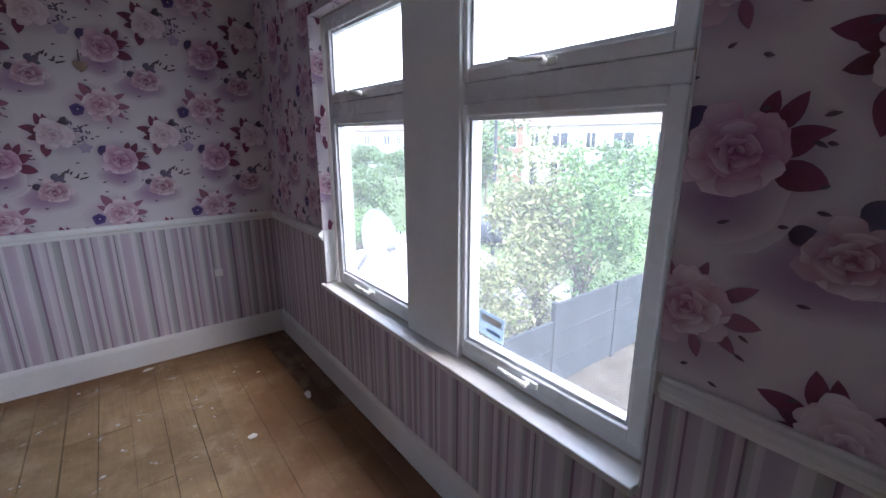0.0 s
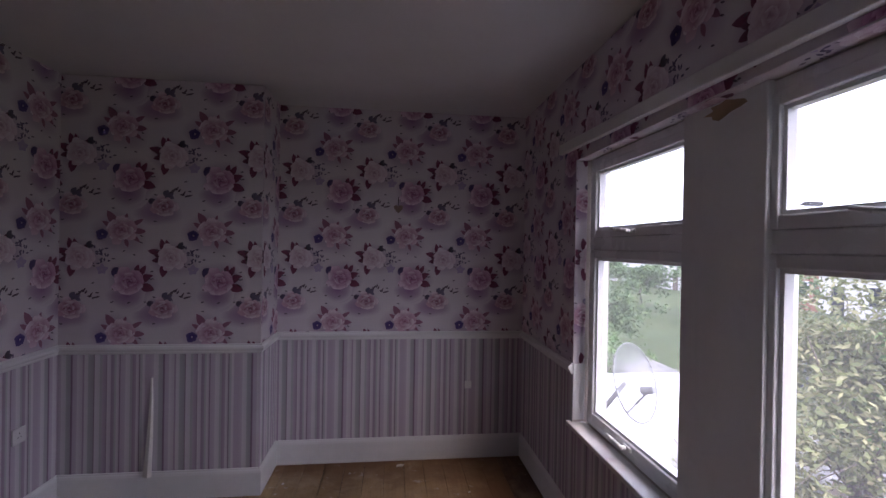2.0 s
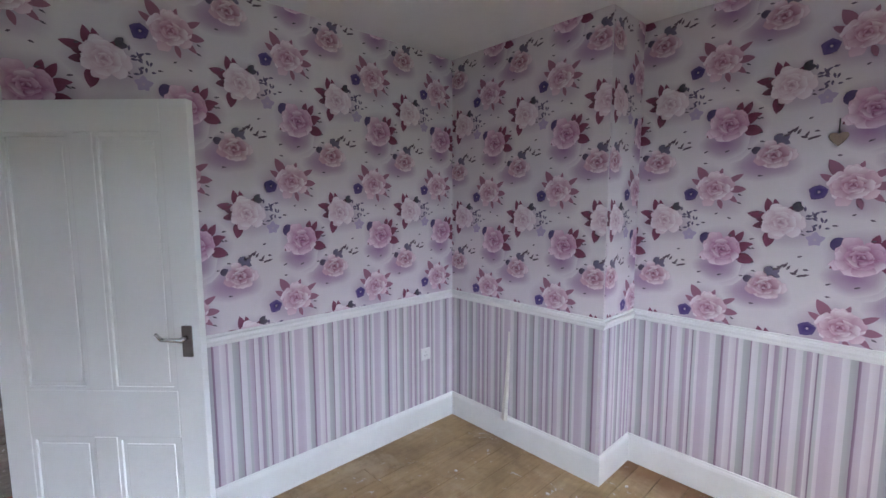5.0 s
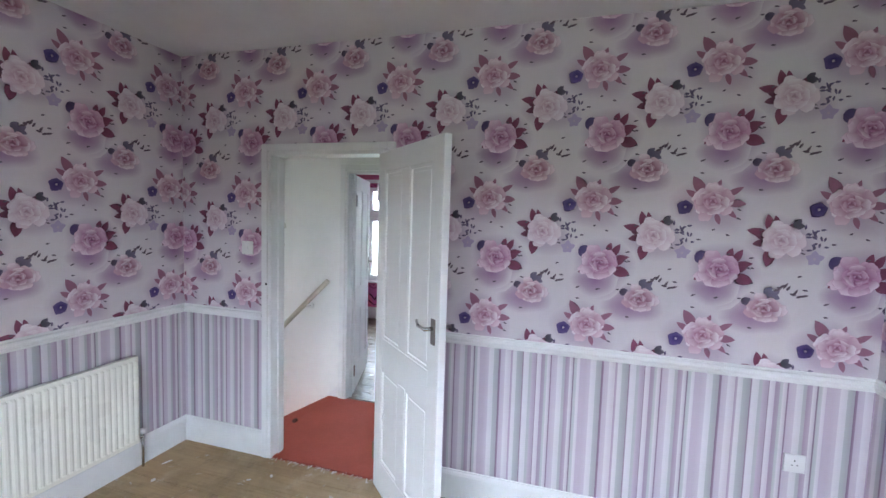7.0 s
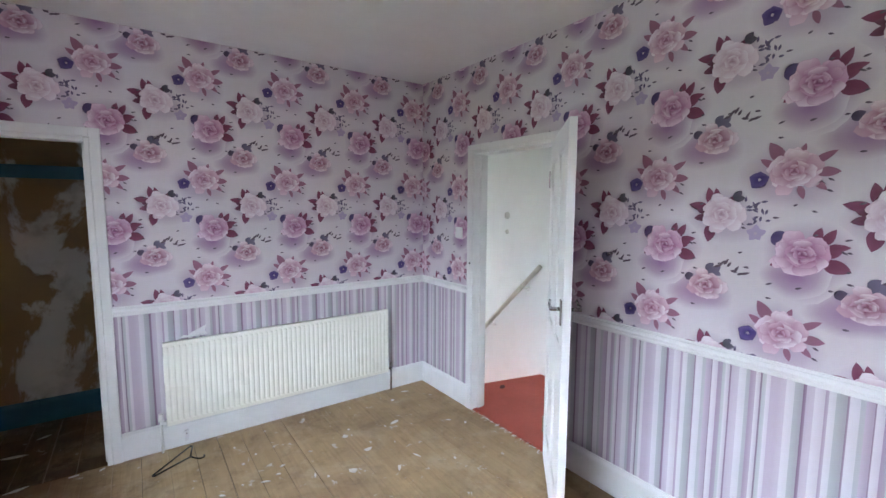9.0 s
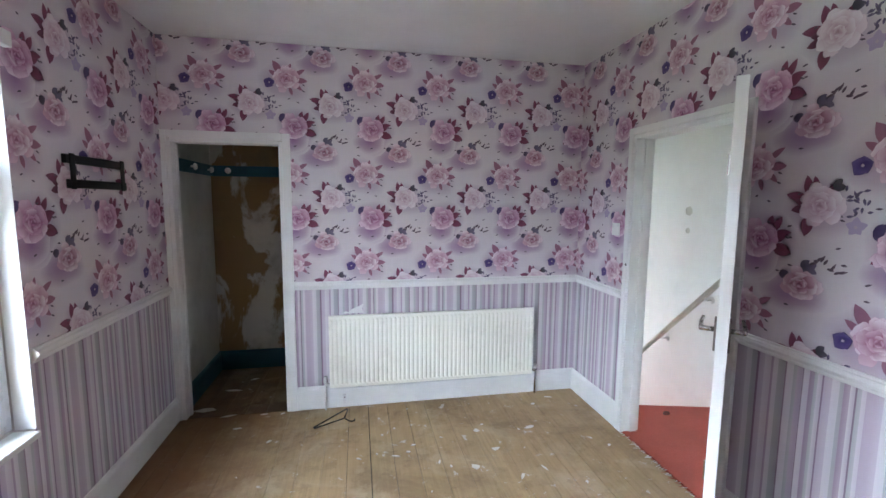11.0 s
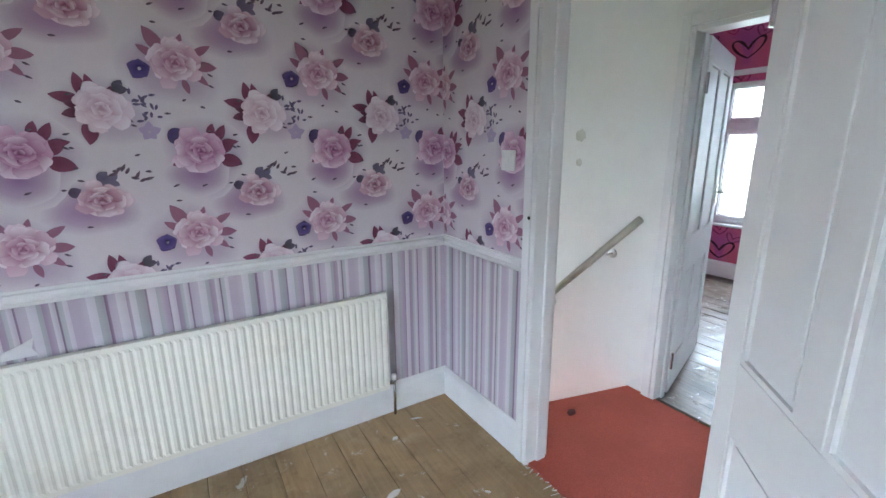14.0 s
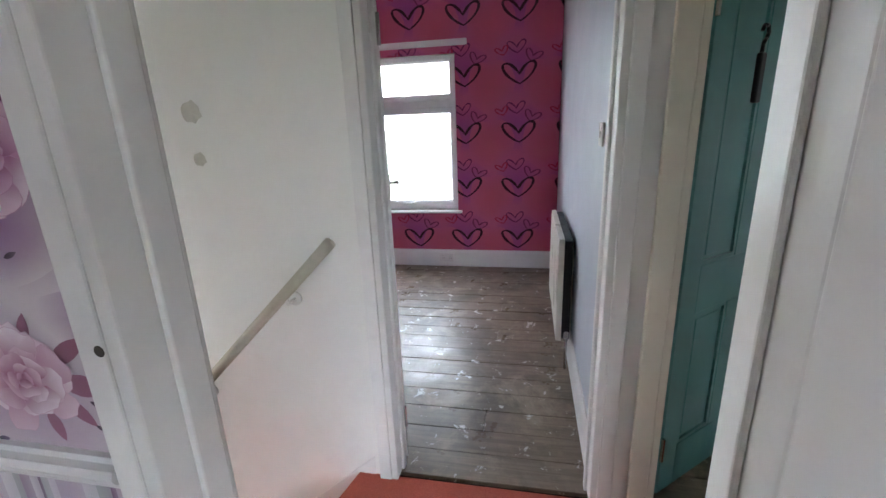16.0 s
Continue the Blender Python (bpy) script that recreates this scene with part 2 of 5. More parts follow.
def mesh_of(name, bm, material, smooth=False):
    bmesh.ops.recalc_face_normals(bm, faces=bm.faces)
    me = bpy.data.meshes.new(name)
    bm.to_mesh(me)
    bm.free()
    me.materials.append(material)
    if smooth:
        me.polygons.foreach_set("use_smooth", [True] * len(me.polygons))
    return me


def part(name, bm, material, parent=None, label="", smooth=False):
    ob = new(name, mesh_of(name, bm, material, smooth))
    if parent is not None:
        ob.parent = parent
    return tagged(ob, label)


def structure(name, bm, material, label, category):
    return tagged(part(name, bm, material), label, category, kind="structure")


def thing(name, m, label, category, group=""):
    ob = new(name)
    ob.matrix_basis = m
    ob.empty_display_size = 0.1
    return tagged(ob, label, category, group)


def sweep(path, profile, closed=False):
    """A moulding: profile points (out from the wall, up) swept along a plan line with mitred corners; the room lies to the right of the way."""
    bm = bmesh.new()
    pts = [Vector(p) for p in path]
    rows = []
    for i, p in enumerate(pts):
        before = (p - pts[i - 1]).normalized() if i else None
        after = (pts[i + 1] - p).normalized() if i + 1 < len(pts) else None
        sides = [Vector((d.y, -d.x)) for d in (before, after) if d is not None]
        out = sides[0] if len(sides) == 1 else (sides[0] + sides[1]) / (1 + sides[0].dot(sides[1]))
        rows.append([bm.verts.new((p.x + out.x * d, p.y + out.y * d, z)) for d, z in profile])
    k = len(profile)
    for a, b in zip(rows, rows[1:]):
        for i in range(k):
            bm.faces.new((a[i], a[(i + 1) % k], b[(i + 1) % k], b[i]))
    bm.faces.new(rows[0])
    bm.faces.new(rows[-1][::-1])
    return bm


SKIRT = [(0, 0.004), (0.019, 0.004), (0.019, 0.150), (0.015, 0.163), (0.010, 0.170), (0.008, 0.178), (0, 0.178)]
DADO = [(0, 0.915), (0.008, 0.915), (0.014, 0.925), (0.014, 0.932), (0.024, 0.940), (0.028, 0.950), (0.024, 0.962), (0.014, 0.966), (0.012, 0.975), (0, 0.975)]
CEIL = 2.63


# ---- wallpaper prints ----
def fan(cx, cy, rim, inner):
    """One printed shape: its rim points (u, v, colour) round a middle of another colour, as triangles."""
    return [((cx, cy, inner), rim[i], rim[(i + 1) % len(rim)]) for i in range(len(rim))]


def blend(a, b, t):
    return tuple(x + (y - x) * t for x, y in zip(a, b))


def leaf_shape(cx, cy, angle, length, width, base, tip, bend=0.0):
    """A pointed leaf from its root, darker along the middle."""
    rim = []
    for i in range(12):
        k = i if i <= 6 else 12 - i
        along = k / 6
        side = (1 if i <= 6 else -1) * math.sin(math.pi * along ** 0.85) ** 0.8 * width / 2 if 0 < k < 6 else 0.0
        side += bend * length * along * along
        u, v = cx + math.cos(angle) * along * length - math.sin(angle) * side, cy + math.sin(angle) * along * length + math.cos(angle) * side
        rim.append((u, v, blend(base, tip, along * 0.8 + (0.2 if i > 6 else 0.0))))
    side = bend * length * 0.2
    mu, mv = cx + math.cos(angle) * length * 0.45 - math.sin(angle) * side, cy + math.sin(angle) * length * 0.45 + math.cos(angle) * side
    return fan(mu, mv, rim, blend(base, tip, 0.25))


def glow(cx, cy, ru, rv, ink, ground, rng, strength=0.8):
    """A soft watercolour wash that runs out into the paper."""
    out = []
    inner = blend(ground, ink, strength)
    mid = blend(ground, ink, strength * 0.58)
    k = 24
    wave = [rng.uniform(0, 6.3) for _ in range(3)]
    wob = [1 + 0.09 * math.sin(4 * math.pi * i / k + wave[0]) + 0.07 * math.sin(6 * math.pi * i / k + wave[1]) + 0.04 * math.sin(10 * math.pi * i / k + wave[2]) for i in range(k)]
    ring = [(cx + ru * 0.64 * wob[i] * math.cos(2 * math.pi * i / k), cy + rv * 0.64 * wob[i] * math.sin(2 * math.pi * i / k), mid) for i in range(k)]
    rim = [(cx + ru * wob[i] * math.cos(2 * math.pi * i / k), cy + rv * wob[i] * math.sin(2 * math.pi * i / k), ground) for i in range(k)]
    out += fan(cx, cy, ring, inner)
    for i in range(k):
        j = (i + 1) % k
        out += [(ring[i], rim[i], rim[j]), (ring[i], rim[j], ring[j])]
    return out


def rose(cx, cy, r, pale, mid, deep, rng, squash=0.88):
    """A full-blown rose: rounded ruffled petals in rings, dark in their folds and pale at the lip, round a tight whorl."""
    layers = []
    for count, near, far, wide, root, edge, turn in ((7, 0.30, 1.04, 0.76, blend(mid, deep, 0.12), pale, 0.0), (6, 0.24, 0.86, 0.74, blend(mid, deep, 0.5), pale, 0.55), (5, 0.12, 0.66, 0.68, blend(mid, deep, 0.8), blend(mid, pale, 0.85), 0.2),
                                                     (4, 0.06, 0.46, 0.58, deep, blend(mid, pale, 0.65), 0.8), (4, 0.0, 0.31, 0.40, deep, blend(mid, pale, 0.4), 0.1), (3, -0.03, 0.17, 0.24, blend(deep, (0.05, 0, 0.02), 0.25), mid, 0.5)):
        shapes = []
        for i in range(count):
            a = 2 * math.pi * i / count + turn + rng.uniform(-0.28, 0.28)
            inner, outer = r * near, r * far * rng.uniform(0.74, 1.08)
            w = r * wide * rng.uniform(0.75, 1.25) / 2
            tone = rng.uniform(-0.75, 0.5)
            e = blend(edge, mid if tone < 0 else (0.80, 0.73, 0.78), abs(tone))
            k = 16
            ruffle = [rng.uniform(0.80, 1.14) for q in range(k)]
            both = []
            for grow, shade in ((1.03, True), (1.0, False)):
                rim = []
                for q in range(k):
                    th = 2 * math.pi * q / k
                    ca, sa = math.cos(th), math.sin(th)
                    reach = (abs(ca) ** 0.75) * (1 if ca > 0 else -1)
                    along = (inner + outer) / 2 + (outer - inner) / 2 * reach * grow * (ruffle[q] if ca > 0.2 else 1)
                    side = sa * w * (0.86 + 0.22 * ca) * grow
                    u, v = math.cos(a) * along - math.sin(a) * side, math.sin(a) * along + math.cos(a) * side
                    t = min(1.0, max(0.0, (ca + 0.35) / 1.0))
                    rim.append((cx + u, cy + v * squash, blend(blend(root, e, 0.45), mid, 0.4) if shade else blend(root, e, t * (1.0 if sa > -0.5 else 0.75))))
                m = inner + (outer - inner) * 0.52
                both.append(fan(cx + math.cos(a) * m, cy + math.sin(a) * m * squash, rim, blend(blend(root, e, 0.45), mid, 0.4) if shade else blend(root, e, 0.42)))
            shapes.append(both)
        rng.shuffle(shapes)
        for both in shapes:
            layers += both
    return layers


PAPER = (0.668, 0.614, 0.643)


def floral_tile():
    """The print's repeat, 0.53 by 0.64 m: layers of shapes, from the ground up."""
    rng = random.Random(11)
    plum, wine, violet, ink = (0.085, 0.018, 0.038), (0.16, 0.03, 0.07), (0.055, 0.028, 0.16), (0.035, 0.025, 0.045)
    wash = (0.32, 0.165, 0.33)
    out = []
    spots = {"white": (0.0, 0.0), "big": (0.292, -0.150), "small": (-0.045, -0.318), "medium": (0.245, 0.168)}
    for key, du, dv, ru, rv, s in (("medium", -0.02, -0.02, 0.165, 0.140, 0.65), ("white", 0.01, -0.01, 0.150, 0.125, 0.6), ("small", -0.030, -0.030, 0.135, 0.108, 1.0), ("big", 0.012, -0.02, 0.165, 0.150, 0.8), ("big", -0.015, -0.085, 0.110, 0.095, 1.0)):
        out.append(glow(spots[key][0] + du, spots[key][1] + dv, ru, rv, wash, PAPER, rng, s))
    # leaves behind the heads
    heads = {"white": 0.080, "big": 0.096, "small": 0.076, "medium": 0.089}
    for key, sprays in (("white", ((152, 0.080, 0.036), (172, 0.050, 0.026), (128, 0.085, 0.036), (104, 0.058, 0.026), (192, 0.052, 0.030), (236, 0.072, 0.046), (58, 0.050, 0.034))),
                        ("big", ((40, 0.074, 0.032), (18, 0.066, 0.030), (0, 0.050, 0.024), (-20, 0.084, 0.050), (64, 0.052, 0.030), (150, 0.055, 0.040), (205, 0.05, 0.026))),
                        ("medium", ((122, 0.100, 0.030), (138, 0.085, 0.028), (158, 0.070, 0.026), (28, 0.075, 0.026), (-6, 0.082, 0.034), (-35, 0.06, 0.024), (-75, 0.055, 0.022), (75, 0.05, 0.02)))):
        for angle, length, width in sprays:
            u, v = spots[key]
            dark = blend(wine, (0.42, 0.22, 0.30), 0.55) if key == "medium" else wine if rng.random() < 0.6 else plum
            a = radians(angle)
            out.append(leaf_shape(u + math.cos(a) * heads[key] * 0.68, v + math.sin(a) * heads[key] * 0.62, a + rng.uniform(-0.2, 0.2), length * rng.uniform(0.75, 1.0) + 0.012, width * 1.1, dark, blend(dark, (0.40, 0.15, 0.26), 0.4), rng.uniform(-0.25, 0.25)))
    # dark violet and green-black petals tucked behind the heads
    for key, du, dv, r, tone in (("big", -0.085, 0.062, 0.036, (0.075, 0.045, 0.15)), ("small", -0.078, 0.030, 0.024, (0.07, 0.05, 0.09)), ("white", 0.058, 0.066, 0.026, (0.06, 0.05, 0.065)),
                                 ("small", 0.01, 0.072, 0.026, (0.13, 0.11, 0.17)), ("small", 0.04, 0.066, 0.022, (0.16, 0.13, 0.2))):
        for i in range(3):
            out.append(leaf_shape(spots[key][0] + du - r * 0.6, spots[key][1] + dv, rng.uniform(-0.7, 0.9), r * 1.7, r * 1.1, tone, blend(tone, (0.3, 0.25, 0.4), 0.3)))
    # violet flower beside the medium rose, lilac one below the white rose
    for (u, v), r, tone in (((0.132, 0.142), 0.042, violet), ((0.132, -0.078), 0.040, (0.43, 0.35, 0.51))):
        for i in range(5):
            a = 2 * math.pi * i / 5 + 0.3
            out.append(leaf_shape(u - 0.3 * r * math.cos(a), v - 0.3 * r * math.sin(a), a, r * rng.uniform(1.05, 1.3), r * (1.25 if tone is violet else 0.8), tone, blend(tone, (0.4, 0.3, 0.55), 0.25)))
        out.append(leaf_shape(u - 0.006, v, 0.0, 0.012, 0.012, (0.5, 0.4, 0.5), (0.5, 0.4, 0.5)))
    # sprigs and loose specks
    for i in range(20):
        out.append(leaf_shape(0.125 + rng.uniform(-0.04, 0.045), 0.005 + rng.uniform(-0.05, 0.05), rng.uniform(0, 6.3), rng.uniform(0.016, 0.028), 0.010, (0.10, 0.08, 0.13), (0.20, 0.15, 0.28)))
    for i in range(9):
        out.append(leaf_shape(-0.015 + i * 0.013, -0.235 + 0.022 * math.sin(i * 0.7) + rng.uniform(-0.006, 0.006), rng.uniform(-0.6, 1.2), rng.uniform(0.022, 0.040), 0.011, (0.09, 0.06, 0.09), (0.2, 0.14, 0.18)))
    for i in range(34):
        out.append(leaf_shape(rng.uniform(-0.2, 0.33), rng.uniform(-0.42, 0.22), rng.uniform(-0.5, 0.5), rng.uniform(0.014, 0.026), 0.008, (0.09, 0.06, 0.09), (0.2, 0.15, 0.2)))
    out += rose(*spots["white"], 0.088, (0.80, 0.72, 0.76), (0.67, 0.51, 0.58), (0.50, 0.29, 0.38), rng, 0.95)
    out += rose(*spots["big"], 0.104, (0.79, 0.62, 0.72), (0.51, 0.23, 0.39), (0.23, 0.045, 0.14), rng)
    out += rose(*spots["small"], 0.086, (0.77, 0.65, 0.70), (0.51, 0.27, 0.36), (0.22, 0.06, 0.11), rng, 0.80)
    out += rose(*spots["medium"], 0.102, (0.81, 0.70, 0.75), (0.60, 0.36, 0.47), (0.32, 0.10, 0.18), rng)
    return out


def heart(cx, cy, size, width, ink, tilt=0.0, steps=9):
    """A brushed open outline of a wide heart, thin and thick in turn."""
    half = []
    for p in (((0, -0.75), (-0.9, -0.25), (-1.2, 0.72), (-0.66, 0.62)), ((-0.66, 0.62), (-0.36, 0.54), (-0.12, 0.12), (0.0, -0.12))):
        for i in range(steps):
            t = i / steps
            half.append(tuple((1 - t) ** 3 * p[0][c] + 3 * t * (1 - t) ** 2 * p[1][c] + 3 * t * t * (1 - t) * p[2][c] + t ** 3 * p[3][c] for c in (0, 1)))
    line = half + [(0.0, -0.12)] + [(-x, y) for x, y in half[:0:-1]]
    pts = [(size * (x * math.cos(tilt) - y * math.sin(tilt)), 0.82 * size * (x * math.sin(tilt) + y * math.cos(tilt))) for x, y in line]
    count, tris, edge = len(pts), [], []
    for i, p in enumerate(pts):
        a, b = pts[i - 1], pts[(i + 1) % count]
        dx, dy = b[0] - a[0], b[1] - a[1]
        d = math.hypot(dx, dy) or 1.0
        w = width / 2 * (0.55 + 0.55 * abs(math.sin(i * 0.37 + size * 40)) + 0.12 * math.sin(i * 2.3))
        edge.append(((cx + p[0] - dy / d * w, cy + p[1] + dx / d * w, ink), (cx + p[0] + dy / d * w, cy + p[1] - dx / d * w, ink)))
    for i in range(count):
        (a, b), (c, d) = edge[i], edge[(i + 1) % count]
        tris += [(a, b, d), (a, d, c)]
    return tris


PINK = (0.56, 0.115, 0.235)


def hearts_tile():
    rng = random.Random(4)
    out = [glow(0.0, 0.05, 0.22, 0.24, (0.36, 0.075, 0.27), PINK, rng, 0.9), glow(0.24, -0.1, 0.2, 0.24, (0.60, 0.11, 0.17), PINK, rng, 0.9)]
    out.append(heart(-0.025, 0.215, 0.088, 0.013, (0.20, 0.022, 0.10), 0.10))
    out.append(heart(0.120, 0.135, 0.080, 0.013, (0.22, 0.03, 0.10), -0.35))
    out.append(heart(-0.155, 0.185, 0.062, 0.012, (0.46, 0.022, 0.07), 0.30))
    out.append(heart(0.0, 0.0, 0.158, 0.023, (0.045, 0.005, 0.018), 0.05))
    return out


def clip(tri, r):
    """The part of a triangle (u, v, colour) inside a rectangle, as a polygon."""
    poly = list(tri)
    for axis, edge, sign in ((0, r[0], 1), (0, r[1], -1), (1, r[2], 1), (1, r[3], -1)):
        out = []
        for i, p in enumerate(poly):
            q = poly[(i + 1) % len(poly)]
            dp, dq = sign * (p[axis] - edge), sign * (q[axis] - edge)
            if dp >= 0:
                out.append(p)
            if (dp > 0) != (dq > 0) and abs(dp - dq) > 1e-9:
                t = dp / (dp - dq)
                if 0 < t < 1:
                    out.append((p[0] + (q[0] - p[0]) * t, p[1] + (q[1] - p[1]) * t, blend(p[2], q[2], t)))
        poly = out
        if len(poly) < 3:
            return []
    return poly


def printed(name, parent, origin, right, rects, tile, repeat, phase, ground, material, label, stripes=False):
    """A wallpaper sheet on a wall: a thin ground and, on it, the repeated print. right: the way of u along the wall as one faces it; v is up."""
    o, r = Vector(origin), Vector(right)
    out = Vector((0, 0, 1)).cross(r) * -1
    verts, faces, inks = [], [], []

    def put(poly, lift):
        k = len(verts)
        for u, v, colour in poly:
            p = o + r * u + out * lift
            verts.append((p.x, p.y, v))
            inks.append((*colour, 1))
        faces.append(tuple(range(k, k + len(poly))))

    for u0, u1, v0, v1 in rects:
        corners = ((u0, v0), (u1, v0), (u1, v1), (u0, v1))
        put([(u, v, ground) for u, v in corners], 0.0015)
        for a, b in zip(corners, corners[1:] + corners[:1]):
            k = len(verts)
            for (u, v), lift in ((a, 0.0015), (b, 0.0015), (b, 0.0002), (a, 0.0002)):
                p = o + r * u + out * lift
                verts.append((p.x, p.y, v))
                inks.append((*ground, 1))
            faces.append((k + 3, k + 2, k + 1, k))
        if tile is None:
            continue
        for i in range(math.floor((u0 - phase[0]) / repeat[0]) - 1, math.ceil((u1 - phase[0]) / repeat[0]) + 2):
            for j in range(math.floor((v0 - phase[1]) / repeat[1]) - 1, math.ceil((v1 - phase[1]) / repeat[1]) + 2):
                du, dv = phase[0] + i * repeat[0], phase[1] + j * repeat[1]
                for layer, shape in enumerate(tile):
                    us, vs = [p[0] + du for t in shape for p in t], [p[1] + dv for t in shape for p in t]
                    if max(us) <= u0 or min(us) >= u1 or max(vs) <= v0 or min(vs) >= v1:
                        continue
                    inside = min(us) >= u0 and max(us) <= u1 and min(vs) >= v0 and max(vs) <= v1
                    lift = 0.0019 + 0.000014 * layer
                    for t in shape:
                        moved = [(p[0] + du, p[1] + dv, p[2]) for p in t]
                        poly = moved if inside else clip(moved, (u0, u1, v0, v1))
                        if len(poly) > 2:
                            put(poly, lift)
    me = bpy.data.meshes.new(name)
    me.from_pydata(verts, [], faces)
    layer = me.color_attributes.new("ink", "FLOAT_COLOR", "POINT")
    layer.data.foreach_set("color", [x for k in inks for x in k])
    if stripes:
        uvs = me.uv_layers.new(name="UVMap")
        ro = o.dot(r)
        flat = []
        for loop in me.loops:
            p = Vector(verts[loop.vertex_index])
            flat += [p.dot(r) - ro, p.z]
        uvs.data.foreach_set("uv", flat)
    me.materials.append(material)
    ob = new(name, me)
    ob.parent = parent
    return tagged(ob, label)


# ---- bedroom shell ----
LX, LY, BREAST, STEP = 3.04, 4.24, 3.86, 1.19
DOOR = (0.700, 1.512, 1.995)          # opening in the door wall: from, to, height
CLOSET = (2.275, 3.0, 1.97)           # opening in the radiator wall
WIN = (1.315, 3.288, 0.646, 2.112)      # opening in the window wall: from, to, sill, head

bm = bmesh.new()
box(bm, -0.12, 0, -0.10, DOOR[0], 0, CEIL)
box(bm, -0.12, 0, DOOR[1], LY + 0.2, 0, CEIL)
box(bm, -0.12, 0, DOOR[0], DOOR[1], DOOR[2], CEIL)
wall_door = structure("wall_west", bm, M_LANDING, "bedroom wall with doorway to the landing, papered above and below", "wall")
bm = bmesh.new()
box(bm, 0, CLOSET[0], -0.10, 0, 0, CEIL)
box(bm, CLOSET[1], LX, -0.10, 0, 0, CEIL)
box(bm, CLOSET[0], CLOSET[1], -0.10, 0, CLOSET[2], CEIL)
wall_rad = structure("wall_south", bm, M_PLASTER, "bedroom wall with radiator and open cupboard doorway", "wall")
bm = bmesh.new()
box(bm, 0, LX + 0.20, LY, LY + 0.2, 0, CEIL)
wall_alcove = structure("wall_north", bm, M_PLASTER, "alcove wall papered with roses over stripes", "wall")
bm = bmesh.new()
box(bm, 0, STEP, BREAST, LY, 0, CEIL)
breast = structure("wall_chimney_breast", bm, M_PLASTER, "chimney breast papered with roses over stripes", "wall")
bm = bmesh.new()
box(bm, LX, LX + 0.20, -1.2, WIN[0], 0, CEIL)
box(bm, LX, LX + 0.20, WIN[1], LY, 0, CEIL)
box(bm, LX, LX + 0.20, WIN[0], WIN[1], 0, WIN[2])
box(bm, LX, LX + 0.20, WIN[0], WIN[1], WIN[3], CEIL)
wall_win = structure("wall_east", bm, M_PLASTER, "outer wall with two white windows, papered with roses", "wall")

FLORAL, TILE = floral_tile(), (0.53, 0.64)
TOP, LOW, BASE, HEAD = 0.975, 0.915, 0.178, CEIL - 0.002
printed("rose_wallpaper", wall_door, (0, 0, 0), (0, 1, 0), [(0, 0.652, TOP, HEAD), (0.652, 1.56, 2.043, HEAD), (1.56, BREAST, TOP, HEAD)], FLORAL, TILE, (2.395, 2.205), PAPER, M_PRINT, "lilac paper printed with pink roses")
printed("rose_wallpaper", breast, (0, BREAST, 0), (1, 0, 0), [(0, STEP, TOP, HEAD)], FLORAL, TILE, (0.112, 2.157), PAPER, M_PRINT, "lilac paper printed with pink roses")
printed("rose_wallpaper", breast, (STEP, BREAST, 0), (0, 1, 0), [(0, LY - BREAST, TOP, HEAD)], FLORAL, TILE, (0.10, 2.16), PAPER, M_PRINT, "lilac paper printed with pink roses")
printed("rose_wallpaper", wall_alcove, (0, LY, 0), (1, 0, 0), [(STEP, LX, TOP, HEAD)], FLORAL, TILE, (1.878, 2.160), PAPER, M_PRINT, "lilac paper printed with pink roses")
printed("rose_wallpaper", wall_rad, (0, 0, 0), (-1, 0, 0), [(-2.22, 0, TOP, HEAD), (-LX, -2.22, 2.027, HEAD)], FLORAL, TILE, (-0.885, 2.226), PAPER, M_PRINT, "lilac paper printed with pink roses")
printed("rose_wallpaper", wall_win, (LX, 0, 0), (0, -1, 0), [(-LY, -WIN[1], TOP, HEAD), (-WIN[0], 0, TOP, HEAD), (-WIN[1], -WIN[0], WIN[3], HEAD)], FLORAL, TILE, (-0.985, 2.262), PAPER, M_PRINT, "lilac paper printed with pink roses")
printed("rose_wallpaper", wall_win, (LX, WIN[1], 0), (1, 0, 0), [(0, 0.064, TOP, WIN[3])], FLORAL, TILE, (0.1, 2.2), PAPER, M_PRINT, "lilac paper lapping into the window reveal")
soffit = printed("rose_wallpaper", wall_win, (0, 0, 0), (0, 1, 0), [(WIN[0], WIN[1], 0, 0.062)], FLORAL, TILE, (0.2, 0.05), PAPER, M_PRINT, "lilac paper on the window soffit")
soffit.matrix_basis = pose(LX, 0, WIN[3] - 0.0005, 0, 90, 0)
for wall_ob, o, way, rects in ((wall_door, (0, 0, 0), (0, 1, 0), [(0, 0.652, BASE, LOW), (1.56, BREAST, BASE, LOW)]), (breast, (0, BREAST, 0), (1, 0, 0), [(0, STEP, BASE, LOW)]),
                               (breast, (STEP, BREAST, 0), (0, 1, 0), [(0, LY - BREAST, BASE, LOW)]), (wall_alcove, (0, LY, 0), (1, 0, 0), [(STEP, LX, BASE, LOW)]),
                               (wall_rad, (0, 0, 0), (-1, 0, 0), [(-2.22, 0, BASE, LOW)]),
                               (wall_win, (LX, 0, 0), (0, -1, 0), [(-LY, -WIN[1], BASE, LOW), (-WIN[0], 0, BASE, LOW), (-WIN[1], -WIN[0], BASE, WIN[2] - 0.03)])):
    printed("striped_wallpaper", wall_ob, o, way, rects, None, None, None, PAPER, M_STRIPES, "vertical stripes in lilac, grey and plum", True)

